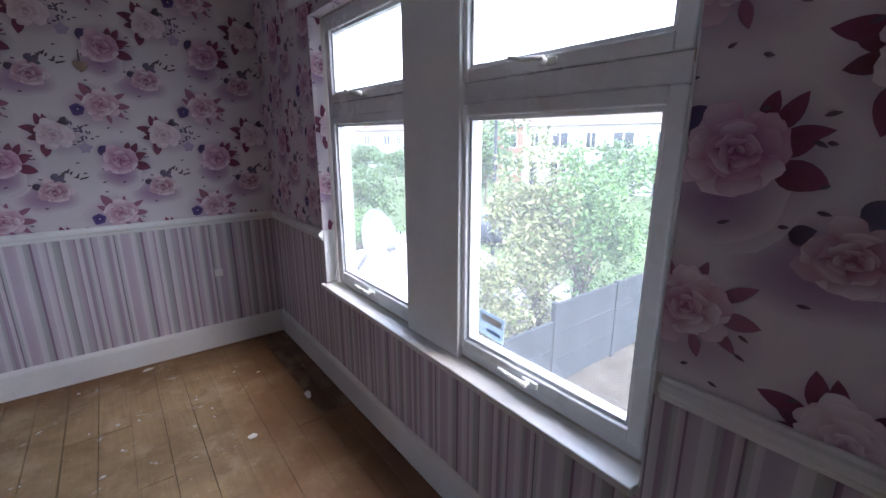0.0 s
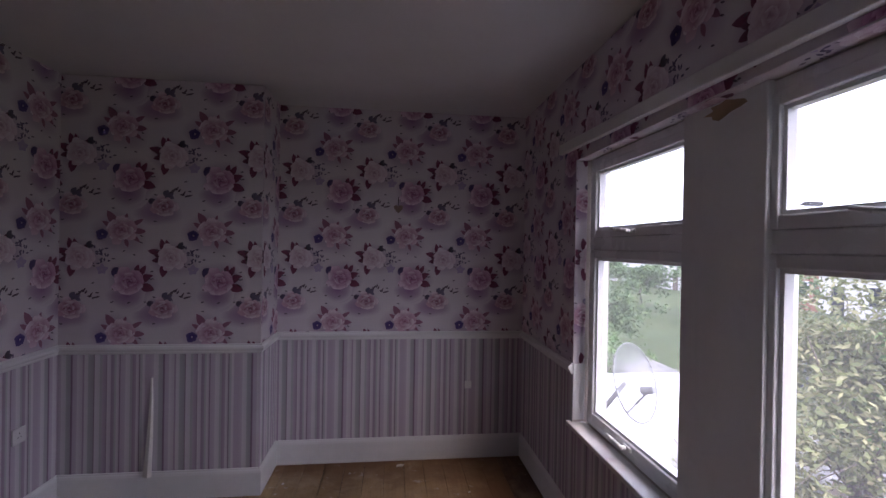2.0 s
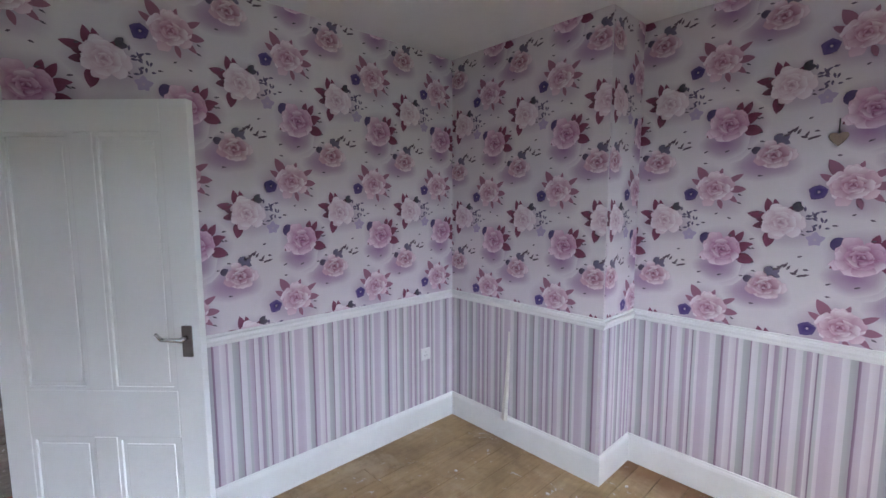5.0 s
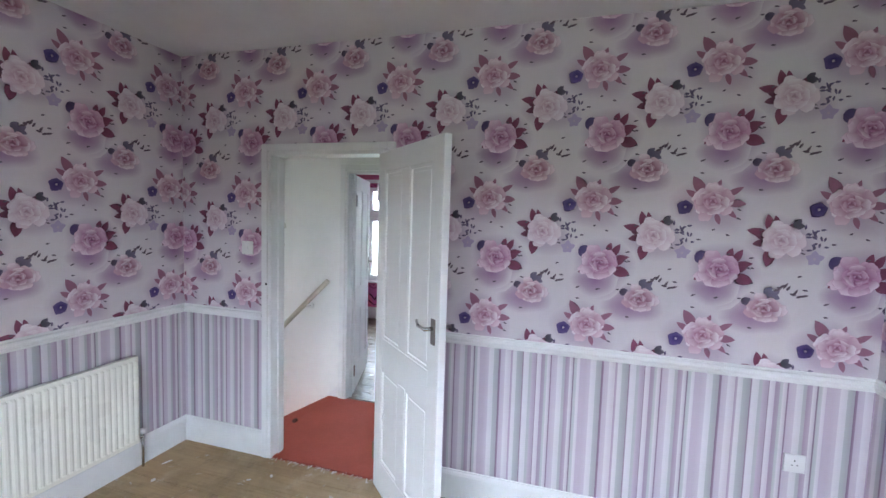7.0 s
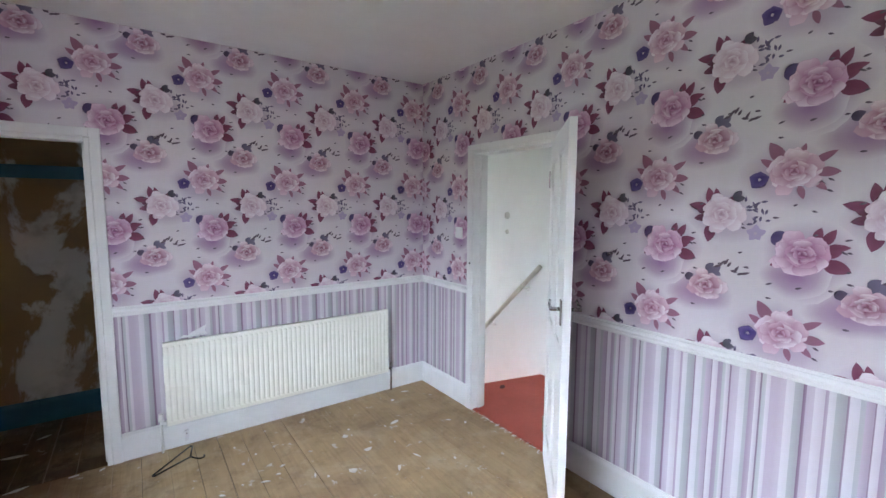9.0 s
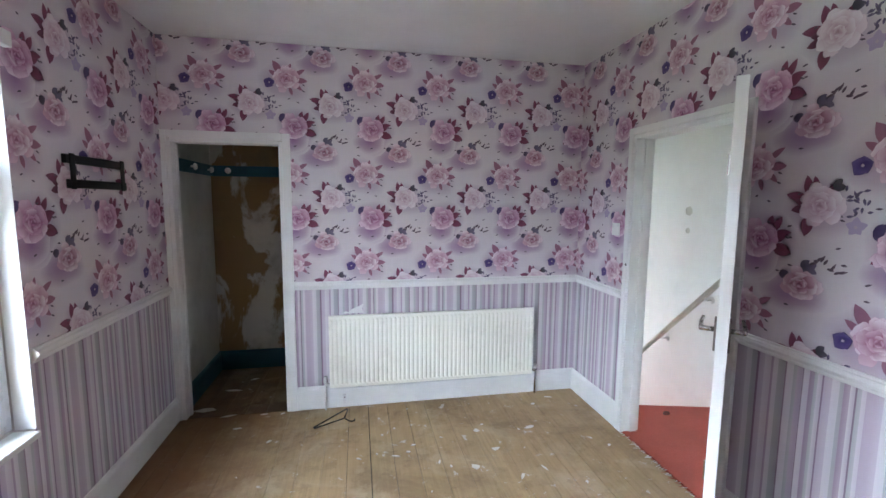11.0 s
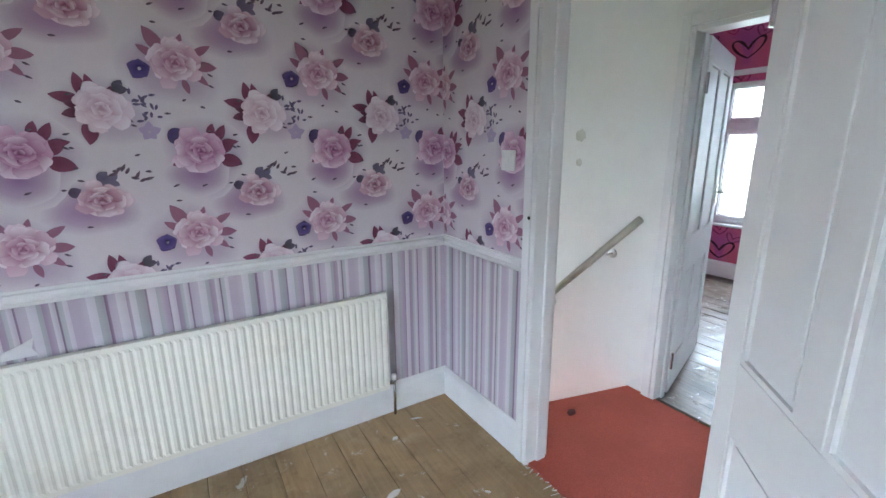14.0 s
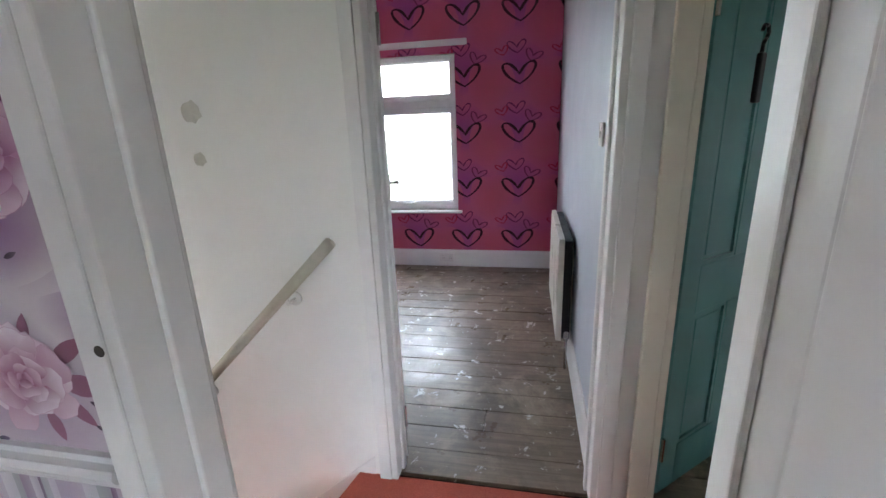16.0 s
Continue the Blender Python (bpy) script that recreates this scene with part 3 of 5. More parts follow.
structure("baseboard_1", sweep([(0, 1.56), (0, BREAST), (STEP, BREAST), (STEP, LY), (LX, LY), (LX, 0.02)], SKIRT), M_TRIM, "tall white painted skirting board round the bedroom", "skirting board")
structure("baseboard_2", sweep([(2.22, 0), (0, 0), (0, 0.652)], SKIRT), M_TRIM, "tall white painted skirting board below the radiator", "skirting board")
structure("trim_dado_1", sweep([(0, 1.56), (0, BREAST), (STEP, BREAST), (STEP, LY), (LX, LY), (LX, WIN[1])], DADO), M_TRIM, "white moulded dado rail between two wallpapers", "dado rail")
structure("trim_dado_2", sweep([(LX, WIN[0] - 0.02), (LX, 0.0)], DADO), M_TRIM, "white moulded dado rail with chipped end at the window", "dado rail")
structure("trim_dado_3", sweep([(2.22, 0), (0, 0), (0, 0.652)], DADO), M_TRIM, "white moulded dado rail above the radiator", "dado rail")

bm = bmesh.new()
box(bm, -0.12, LX + 0.20, -0.10, LY + 0.2, CEIL, CEIL + 0.15)
structure("ceiling_1", bm, M_CEIL, "plain white painted bedroom ceiling", "ceiling")
bm = bmesh.new()
box(bm, -4.0, -0.12, -3.2, LY + 0.2, CEIL, CEIL + 0.15)
structure("ceiling_2", bm, M_CEIL, "plain white ceiling of landing and back rooms", "ceiling")
bm = bmesh.new()
box(bm, -0.12, LX + 0.20, -3.2, -0.10, CEIL, CEIL + 0.15)
structure("ceiling_3", bm, M_CEIL, "plain ceiling above the cupboard", "ceiling")


def frame_set(name, x, y0, y1, top, depth, width, axis, out, label, material, sill=False):
    """Door lining and architrave round an opening in a wall. axis 'y': the opening runs along y in the wall face at x."""
    ob = tagged(new(name), label, "door frame", kind="structure")
    def piece(nm, a0, a1, d0, d1, z0, z1, bev=0.004):
        bm = bmesh.new()
        lo, hi = sorted((d0, d1))
        if axis == "y":
            box(bm, lo, hi, a0, a1, z0, z1, bev)
        else:
            box(bm, a0, a1, lo, hi, z0, z1, bev)
        return part(nm, bm, material, ob)
    face = x + out * 0.022
    lip = 0.004
    piece("architrave", y0 - width, y0 - lip, x, face, 0, top + width)
    piece("architrave", y1 + lip, y1 + width, x, face, 0, top + width)
    piece("architrave", y0 - lip, y1 + lip, x, face, top + lip, top + width)
    inner = x - out * depth
    piece("lining", y0 - lip, y0 + 0.022, inner, x + out * 0.018, 0, top)
    piece("lining", y1 - 0.022, y1 + lip, inner, x + out * 0.018, 0, top)
    piece("lining", y0 + 0.022, y1 - 0.022, inner, x + out * 0.018, top - 0.022, top + lip)
    piece("door_stop", y0 + 0.022, y0 + 0.034, inner + out * 0.02, x - out * 0.045, 0, top - 0.022)
    piece("door_stop", y1 - 0.034, y1 - 0.022, inner + out * 0.02, x - out * 0.045, 0, top - 0.022)
    return ob


frame_set("door_frame_1", 0.0, DOOR[0], DOOR[1], DOOR[2], 0.12, 0.047, "y", 1, "white painted frame of the bedroom doorway with architrave", M_TRIM)
frame_set("door_frame_2", 0.0, CLOSET[0], CLOSET[1], CLOSET[2], 0.10, 0.055, "x", 1, "white painted frame of the doorless cupboard", M_TRIM)


def door_leaf(name, w, h, m, material, label, lever=M_STEEL, plate=True):
    """A four-panel door; hinge edge at the origin, the leaf runs along +x, its faces look along y."""
    ob = thing(name, m, label, "door")
    t, st, mid = 0.036, 0.098, 0.085
    lock, foot, head = 0.83, 0.20, 0.11
    def slab(nm, x0, x1, z0, z1, half=t / 2, bev=0.0025):
        bm = bmesh.new()
        box(bm, x0, x1, -half, half, z0, z1, bev)
        return part(nm, bm, material, ob)
    z = 0.012
    slab("stile", 0, st, z, h)
    slab("stile", w - st, w, z, h)
    slab("rail", st, w - st, z, foot)
    slab("rail", st, w - st, lock - 0.08, lock + 0.10)
    slab("rail", st, w - st, h - head, h)
    xm = w / 2
    slab("muntin", xm - mid / 2, xm + mid / 2, foot, lock - 0.08)
    slab("muntin", xm - mid / 2, xm + mid / 2, lock + 0.10, h - head)
    for x0, x1 in ((st, xm - mid / 2), (xm + mid / 2, w - st)):
        for z0, z1 in ((foot, lock - 0.08), (lock + 0.10, h - head)):
            bm = bmesh.new()
            box(bm, x0, x1, -0.006, 0.006, z0, z1)
            for side in (-1, 1):
                lo, hi = (0.006, 0.0155) if side > 0 else (-0.0155, -0.006)
                f0, f1 = (0.006, 0.0105) if side > 0 else (-0.0105, -0.006)
                box(bm, x0 + 0.030, x1 - 0.030, f0, f1, z0 + 0.030, z1 - 0.030, 0.002)
                for a0, a1, b0, b1 in ((x0, x0 + 0.014, z0, z1), (x1 - 0.014, x1, z0, z1), (x0 + 0.014, x1 - 0.014, z0, z0 + 0.014), (x0 + 0.014, x1 - 0.014, z1 - 0.014, z1)):
                    box(bm, a0, a1, lo, hi, b0, b1)
            part("panel", bm, material, ob)
    if plate:
        for side in (-1, 1):
            bm = bmesh.new()
            y0, y1 = sorted((side * t / 2, side * (t / 2 + 0.007)))
            box(bm, w - 0.066, w - 0.028, y0, y1, 1.062, 1.178, 0.003)
            bp = part("handle_plate", bm, lever, ob, "square metal backplate")
            bm = bmesh.new()
            xh, zh = w - 0.048, 1.135
            rod(bm, (xh, side * (t / 2 + 0.004), zh), (xh, side * (t / 2 + 0.045), zh), 0.009, None, 12)
            rod(bm, (xh + 0.006, side * (t / 2 + 0.045), zh), (xh - 0.066, side * (t / 2 + 0.048), zh + 0.004), 0.008, 0.007, 12)
            rod(bm, (xh - 0.064, side * (t / 2 + 0.048), zh + 0.004), (xh - 0.088, side * (t / 2 + 0.042), zh + 0.022), 0.007, 0.0055, 12)
            part("lever", bm, M_CHROME if lever is M_STEEL else lever, bp, "curved metal lever", True)
        bm = bmesh.new()
        box(bm, w - 0.0005, w + 0.0012, -0.010, 0.010, 1.05, 1.16, 0.0)
        part("latch_plate", bm, material, ob)
    for zc in (0.22, h - 0.22):
        bm = bmesh.new()
        rod(bm, (0.0, -t / 2 - 0.003, zc - 0.05), (0.0, -t / 2 - 0.003, zc + 0.05), 0.007)
        part("hinge", bm, M_CHROME, ob)
    return ob


door_leaf("panel_door", 0.765, 1.972, pose(0.030, 1.487, 0, 0, 0, 45.6), M_WHITE, "white four-panel bedroom door standing wide open into the room")


# ---- windows of the bedroom ----
def casement(name, x, y0, y1, z0, z1, split, out, label, glass):
    """A white window in a wall across x: outer frame, transom, opening light above and below, panes. out: +1 if the street lies on +x."""
    ob = tagged(new(name), label, "window", kind="structure")
    def bar(nm, a0, a1, b0, b1, d0, d1, parent=ob, bev=0.005):
        bm = bmesh.new()
        lo, hi = sorted((x + out * d0, x + out * d1))
        box(bm, lo, hi, a0, a1, b0, b1, bev)
        return part(nm, bm, M_PVC, parent)
    f, s, h = 0.038, 0.042, 0.034
    bar("outer_frame", y0, y0 + f, z0, z1, -0.045, 0.035)
    bar("outer_frame", y1 - f, y1, z0, z1, -0.045, 0.035)
    bar("outer_frame", y0 + f, y1 - f, z0, z0 + f, -0.045, 0.035)
    bar("outer_frame", y0 + f, y1 - f, z1 - f, z1, -0.045, 0.035)
    bar("transom", y0 + f, y1 - f, split - h, split + h, -0.045, 0.035)
    for k, (a, b) in enumerate(((z0 + f, split - h), (split + h, z1 - f))):
        sash = tagged(new("sash"), "white opening light")
        sash.parent = ob
        bar("sash_frame", y0 + f, y0 + f + s, a, b, -0.055, 0.020, sash)
        bar("sash_frame", y1 - f - s, y1 - f, a, b, -0.055, 0.020, sash)
        bar("sash_frame", y0 + f + s, y1 - f - s, a, a + s, -0.055, 0.020, sash)
        bar("sash_frame", y0 + f + s, y1 - f - s, b - s, b, -0.055, 0.020, sash)
        bm = bmesh.new()
        box(bm, x - 0.006, x - 0.002, y0 + f + s - 0.004, y1 - f - s + 0.004, a + s - 0.004, b - s + 0.004)
        pane = part("pane", bm, glass, sash)
        pane.visible_shadow = False
        # dark rubber gasket, then a sloped bead on the room side of the pane
        for nm, mat, wide, d0, d1 in (("gasket", M_BLACK, 0.005, -0.010, -0.0065), ("glazing_bead", M_PVC, 0.013, -0.040, -0.011)):
            bm = bmesh.new()
            lo, hi = sorted((x + out * d0, x + out * d1))
            a0, a1, b0, b1 = y0 + f + s, y1 - f - s, a + s, b - s
            for c0, c1, e0, e1 in ((a0, a0 + wide, b0, b1), (a1 - wide, a1, b0, b1), (a0 + wide, a1 - wide, b0, b0 + wide), (a0 + wide, a1 - wide, b1 - wide, b1)):
                box(bm, lo, hi, c0, c1, e0, e1)
            part(nm, bm, mat, sash, "dark rubber seal" if nm == "gasket" else "")
        ym, zm, xi = (y0 + y1) / 2, a + s / 2, x - out * 0.055
        bm = bmesh.new()
        lo, hi = sorted((xi, xi - out * 0.012))
        box(bm, lo, hi, ym - 0.035, ym + 0.030, zm - 0.011, zm + 0.011, 0.004)
        rod(bm, (xi - out * 0.012, ym, zm), (xi - out * 0.034, ym, zm + 0.004), 0.009)
        rod(bm, (xi - out * 0.034, ym - 0.012, zm + 0.004), (xi - out * 0.040, ym + 0.062, zm + 0.010), 0.009, 0.008)
        rod(bm, (xi - out * 0.040, ym + 0.060, zm + 0.010), (xi - out * 0.048, ym + 0.105, zm + 0.020), 0.008, 0.006)
        part("window_handle", bm, M_SWITCH, sash, "white plastic lever", True)
    return ob


casement("window_1", 3.158, 2.385, 3.262, 0.655, 2.111, 1.645, 1, "narrow white casement window with fanlight", M_GLASS)
casement("window_2", 3.158, 1.318, 2.158, 0.655, 2.111, 1.645, 1, "wide white casement window with fanlight", M_GLASS)
bm = bmesh.new()
box(bm, 3.098, 3.205, 2.160, 2.383, 0.651, 2.111, 0.004)
box(bm, 3.088, 3.1125, 2.100, 2.462, 0.650, 2.1115, 0.004)
structure("trim_window_post", bm, M_TRIM, "white boxed post between the two windows", "window post")
bm = bmesh.new()
box(bm, 3.012, 3.112, 1.325, 3.286, 0.622, 0.649, 0.005)
box(bm, 3.012, 3.036, 3.2865, 3.312, 0.622, 0.649, 0.003)
structure("window_sill_1", bm, M_SILL, "chipped white painted window board", "window sill")
bm = bmesh.new()
box(bm, 3.041, 3.108, WIN[1] - 0.006, WIN[1] - 0.001, 0.66, TOP - 0.002)
structure("trim_reveal_1", bm, M_TRIM, "white painted window reveal below the dado", "reveal")
bm = bmesh.new()
box(bm, 3.034, 3.108, WIN[0] - 0.001, WIN[0] + 0.0025, 0.652, WIN[3])
structure("trim_reveal_2", bm, M_TRIM, "white painted window reveal with torn paper edge", "reveal")
bm = bmesh.new()
box(bm, -0.0315, -0.0015, -2.20, 0, -0.029, 0.029, 0.004, pose(LX, 3.48, 2.208, 1.5, 0, 0))
structure("trim_curtain_batten", bm, M_TRIM, "white painted curtain batten above the windows", "batten")

# ---- cupboard behind the radiator wall ----
CB = -0.93
bm = bmesh.new()
box(bm, 2.05, LX, CB - 0.1, CB, 0, CEIL)
structure("wall_cupboard_back", bm, M_CLOSET, "stained bare cupboard wall with peeling brown patches", "wall")
bm = bmesh.new()
box(bm, 2.05, 2.15, CB, -0.10, 0, CEIL)
structure("wall_cupboard_side", bm, M_CLOSET, "bare plaster cupboard side wall", "wall")
bm = bmesh.new()
box(bm, LX - 0.012, LX - 0.001, CB, -0.10, 0, CEIL)
structure("wall_cupboard_lining", bm, painted("grey_distemper", (0.58, 0.59, 0.55), 0.8, 0.2), "grey distempered cupboard wall", "wall")
structure("baseboard_cupboard", sweep([(LX - 0.012, -0.10), (LX - 0.012, CB), (2.15, CB), (2.15, -0.10)], SKIRT), M_TEAL, "dark teal skirting board inside the cupboard", "skirting board")
rail = thing("peg_rail", pose(0, 0, 0), "dark teal coat rail with white round pegs", "coat rail")
bm = bmesh.new()
box(bm, LX - 0.032, LX - 0.012, CB, -0.10, 1.770, 1.862, 0.003)
box(bm, 2.15, LX - 0.034, CB, CB + 0.02, 1.770, 1.862, 0.003)
part("rail_board", bm, M_TEAL, rail)
for px, py, dx, dy in ((LX - 0.032, -0.42, -1, 0), (LX - 0.032, -0.80, -1, 0), (2.873, CB + 0.02, 0, 1)):
    bm = bmesh.new()
    rod(bm, (px, py, 1.818), (px + dx * 0.025, py + dy * 0.025, 1.818), 0.008)
    rod(bm, (px + dx * 0.025, py + dy * 0.025, 1.818), (px + dx * 0.042, py + dy * 0.042, 1.818), 0.026, 0.020, 14)
    part("peg", bm, M_SWITCH, rail, "round white peg", True)


# ---- radiator ----
def radiator(name, w, h, m, label, pitch=0.0335, y1=0.062):
    """A ribbed steel panel; its back to the wall at y = 0, it runs along x, its foot at z = 0."""
    ob = thing(name, m, label, "radiator")
    count = round(w / pitch)
    line = []
    for i in range(count):
        a = i * w / count
        p = w / count
        for s, d in ((0.06, 0.0), (0.34, 0.0036), (0.66, 0.0036), (0.94, 0.0)):
            line.append((a + s * p, y1 - 0.0036 + d))
    bm = bmesh.new()
    rows = []
    for z, flat in ((0.0, 1.0), (0.020, 1.0), (0.034, 0.0), (h - 0.034, 0.0), (h - 0.020, 1.0), (h, 1.0)):
        rows.append([bm.verts.new((x, y + (y1 - 0.004 - y) * flat, z)) for x, y in line])
    back = [[bm.verts.new((x, y1 - 0.034, z)) for x in (0.0, w)] for z in (0.0, h)]
    for a, b in zip(rows, rows[1:]):
        for i in range(len(line) - 1):
            bm.faces.new((a[i], a[i + 1], b[i + 1], b[i]))
    bm.faces.new([r[0] for r in rows] + [back[1][0], back[0][0]])
    bm.faces.new([r[-1] for r in rows] + [back[1][1], back[0][1]])
    bm.faces.new(rows[-1] + [back[1][1], back[1][0]])
    bm.faces.new(rows[0] + [back[0][1], back[0][0]])
    bm.faces.new((back[0][0], back[0][1], back[1][1], back[1][0]))
    part("panel", bm, M_CREAM, ob, "cream ribbed steel panel")
    for x in (0.14, w - 0.14):
        bm = bmesh.new()
        box(bm, x - 0.015, x + 0.015, 0.0, y1 - 0.034, -0.012, h - 0.05)
        part("bracket", bm, M_CREAM, ob)
    for x, s in ((0.0, -1), (w, 1)):
        bm = bmesh.new()
        rod(bm, (x, 0.040, 0.025), (x + s * 0.035, 0.040, 0.025), 0.011)
        rod(bm, (x + s * 0.030, 0.040, 0.045), (x + s * 0.030, 0.040, -m.translation.z + 0.004), 0.0075)
        v = part("valve", bm, M_SWITCH if s > 0 else M_CHROME, ob, "valve on a pipe from the floor", True)
        bm = bmesh.new()
        rod(bm, (x + s * 0.030, 0.040, 0.040), (x + s * 0.030, 0.040, 0.085 if s > 0 else 0.07), 0.016, 0.013, 12)
        part("valve_cap", bm, M_SWITCH, v, "white plastic cap", True)
    return ob


radiator("radiator", 1.60, 0.545, pose(0.385, 0.003, 0.178), "long cream panel radiator fixed below the dado rail")

# ---- small fittings of the bedroom ----
def wall_plate(name, m, w, h, label, category, holes=0, rocker=False):
    """A plastic plate on a wall; its face looks along +y, its middle at the origin."""
    ob = thing(name, m, label, category)
    bm = bmesh.new()
    box(bm, -w / 2, w / 2, 0.002, 0.011, -h / 2, h / 2, 0.003)
    part("plate", bm, M_SOCKET if holes else M_SWITCH, ob)
    for i in range(holes):
        for dx, dz, a, b in ((0, 0.013, 0.002, 0.004), (-0.010, -0.008, 0.0032, 0.002), (0.010, -0.008, 0.0032, 0.002)):
            bm = bmesh.new()
            cx = (i - (holes - 1) / 2) * 0.07 + dx
            box(bm, cx - a, cx + a, 0.0108, 0.0118, dz - b, dz + b)
            part("slot", bm, M_BLACK, ob, "dark socket slot")
    if rocker:
        bm = bmesh.new()
        box(bm, -0.008, 0.008, 0.011, 0.016, -0.013, 0.013, 0.003)
        part("rocker", bm, M_SWITCH, ob)
    return ob


wall_plate("wall_socket", pose(0, 3.582, 0.540, 0, 0, -90), 0.086, 0.086, "white single socket on striped paper near the chimney breast", "socket", 1)
wall_plate("cable_outlet", pose(2.615, LY, 0.562, 0, 0, 180), 0.052, 0.055, "small white cable outlet on striped alcove paper", "outlet", 0)
trunk_run = thing("cable_trunking", pose(2.618, LY, 0.0), "thin papered cable trunking running up to the dado rail", "trunking")
bm = bmesh.new()
box(bm, -0.014, 0.014, -0.011, -0.0016, 0.592, 0.914, 0.003)
part("cover", bm, M_SOCKET, trunk_run)
wall_plate("light_switch", pose(0, 0.535, 1.385, 0, 0, -90), 0.086, 0.086, "white light switch plate on rose paper by the door", "light switch", 0, True)

cutout = thing("hanging_heart", pose(2.061, LY - 0.003, 1.898), "small wooden heart hung on the rose paper", "ornament")
bm = bmesh.new()
pts = []
for i in range(20):
    t = 2 * math.pi * i / 20
    pts.append((0.034 * math.sin(t) ** 3, (0.027 * math.cos(t) - 0.010 * math.cos(2 * t) - 0.004 * math.cos(3 * t)) * 1.1))
lo = [bm.verts.new((x, -0.001, z)) for x, z in pts]
hi = [bm.verts.new((x, -0.007, z)) for x, z in pts]
bm.faces.new(lo)
bm.faces.new(hi[::-1])
for i in range(20):
    bm.faces.new((lo[i], lo[(i + 1) % 20], hi[(i + 1) % 20], hi[i]))
n = Nodes("pale_plywood", 0.7)
n.colour(n.mix(n.noise(30.0, 4, n.mapped((8, 1, 1))), (0.34, 0.25, 0.20), (0.24, 0.17, 0.14)))
part("heart", bm, n.mat, cutout, "thin plywood heart")
bm = bmesh.new()
rod(bm, (0, -0.004, 0.018), (0, -0.004, 0.085), 0.0025, None, 6)
part("cord", bm, M_WIRE, cutout, "short dark cord")

holder = thing("wall_bracket", pose(LX - 0.002, 0.0, 0.0), "black metal wall bracket on the rose paper", "bracket")
for y0, y1, z0, z1, x0, x1 in ((0.53, 1.02, 1.725, 1.765, -0.020, -0.001), (0.52, 1.00, 1.615, 1.655, -0.020, -0.001)):
    bm = bmesh.new()
    box(bm, x0, x1, y0, y1, z0, z1, 0.003)
    part("crossbar", bm, M_BLACK, holder)
for y0 in (0.965, 0.545):
    bm = bmesh.new()
    box(bm, -0.026, -0.020, y0, y0 + 0.035, 1.610, 1.770, 0.002)
    part("upright", bm, M_BLACK, holder)

strip = thing("peeling_paper_strip", pose(0.545, BREAST - 0.003, 0.0), "loose strip of striped wallpaper curling off the wall", "wallpaper strip")
bm = bmesh.new()
prev = None
for i in range(9):
    z = 0.165 + i * 0.075
    w = 0.020 * (1 - i / 9) + 0.004
    d = -0.004 - 0.040 * (1 - i / 8) ** 2
    cur = [bm.verts.new((-w - 0.004 * (8 - i) / 8, d, z)), bm.verts.new((w * 0.2, d - 0.012 * (1 - i / 8), z)), bm.verts.new((w, d + 0.002, z))]
    if prev:
        for k in (0, 1):
            bm.faces.new((prev[k], prev[k + 1], cur[k + 1], cur[k]))
    prev = cur
ob = part("strip", bm, M_SCRAP, strip)
ob.modifiers.new("thick", "SOLIDIFY").thickness = 0.0012

hanger = thing("coat_hanger", pose(1.955, 0.215, 0.006), "dark wire coat hanger lying on the floorboards", "coat hanger")
bm = bmesh.new()
pts = [(0.125, 0.085), (-0.09, -0.150), (-0.10, -0.135), (-0.078, -0.01), (0.115, 0.095), (0.125, 0.085)]
for a, b in zip(pts, pts[1:]):
    rod(bm, (*a, 0.004), (*b, 0.004), 0.0048, None, 8)
part("shoulder_bar", bm, M_WIRE, hanger, "", True)
bm = bmesh.new()
hook = [(-0.078, -0.012), (-0.10, 0.02), (-0.125, 0.045), (-0.148, 0.040), (-0.152, 0.015)]
for a, b in zip(hook, hook[1:]):
    rod(bm, (*a, 0.004), (*b, 0.004), 0.0045, None, 8)
part("hook", bm, M_WIRE, hanger, "", True)


def scrap(x, y, w, d, turn, label):
    """A torn flake of paper or plaster on the boards."""
    rng = random.Random(int(x * 1000 + y * 77))
    ob = thing("paper_scrap", pose(x, y, 0.0115, 0, 0, turn), label, "debris", "scraps on the floor")
    bm = bmesh.new()
    k = rng.choice((4, 5, 6))
    rim = [(math.cos(2 * math.pi * i / k) * w / 2 * rng.uniform(0.6, 1.2), math.sin(2 * math.pi * i / k) * d / 2 * rng.uniform(0.5, 1.25)) for i in range(k)]
    lo = [bm.verts.new((a, b, 0)) for a, b in rim]
    hi = [bm.verts.new((a * 0.9, b * 0.9, 0.002 + rng.uniform(0, 0.003))) for a, b in rim]
    top = bm.verts.new((0, 0, 0.004))
    bm.faces.new(lo[::-1])
    for i in range(k):
        j = (i + 1) % k
        bm.faces.new((lo[i], lo[j], hi[j], hi[i]))
        bm.faces.new((hi[i], hi[j], top))
    part("flake", bm, M_SCRAP, ob)
    return ob


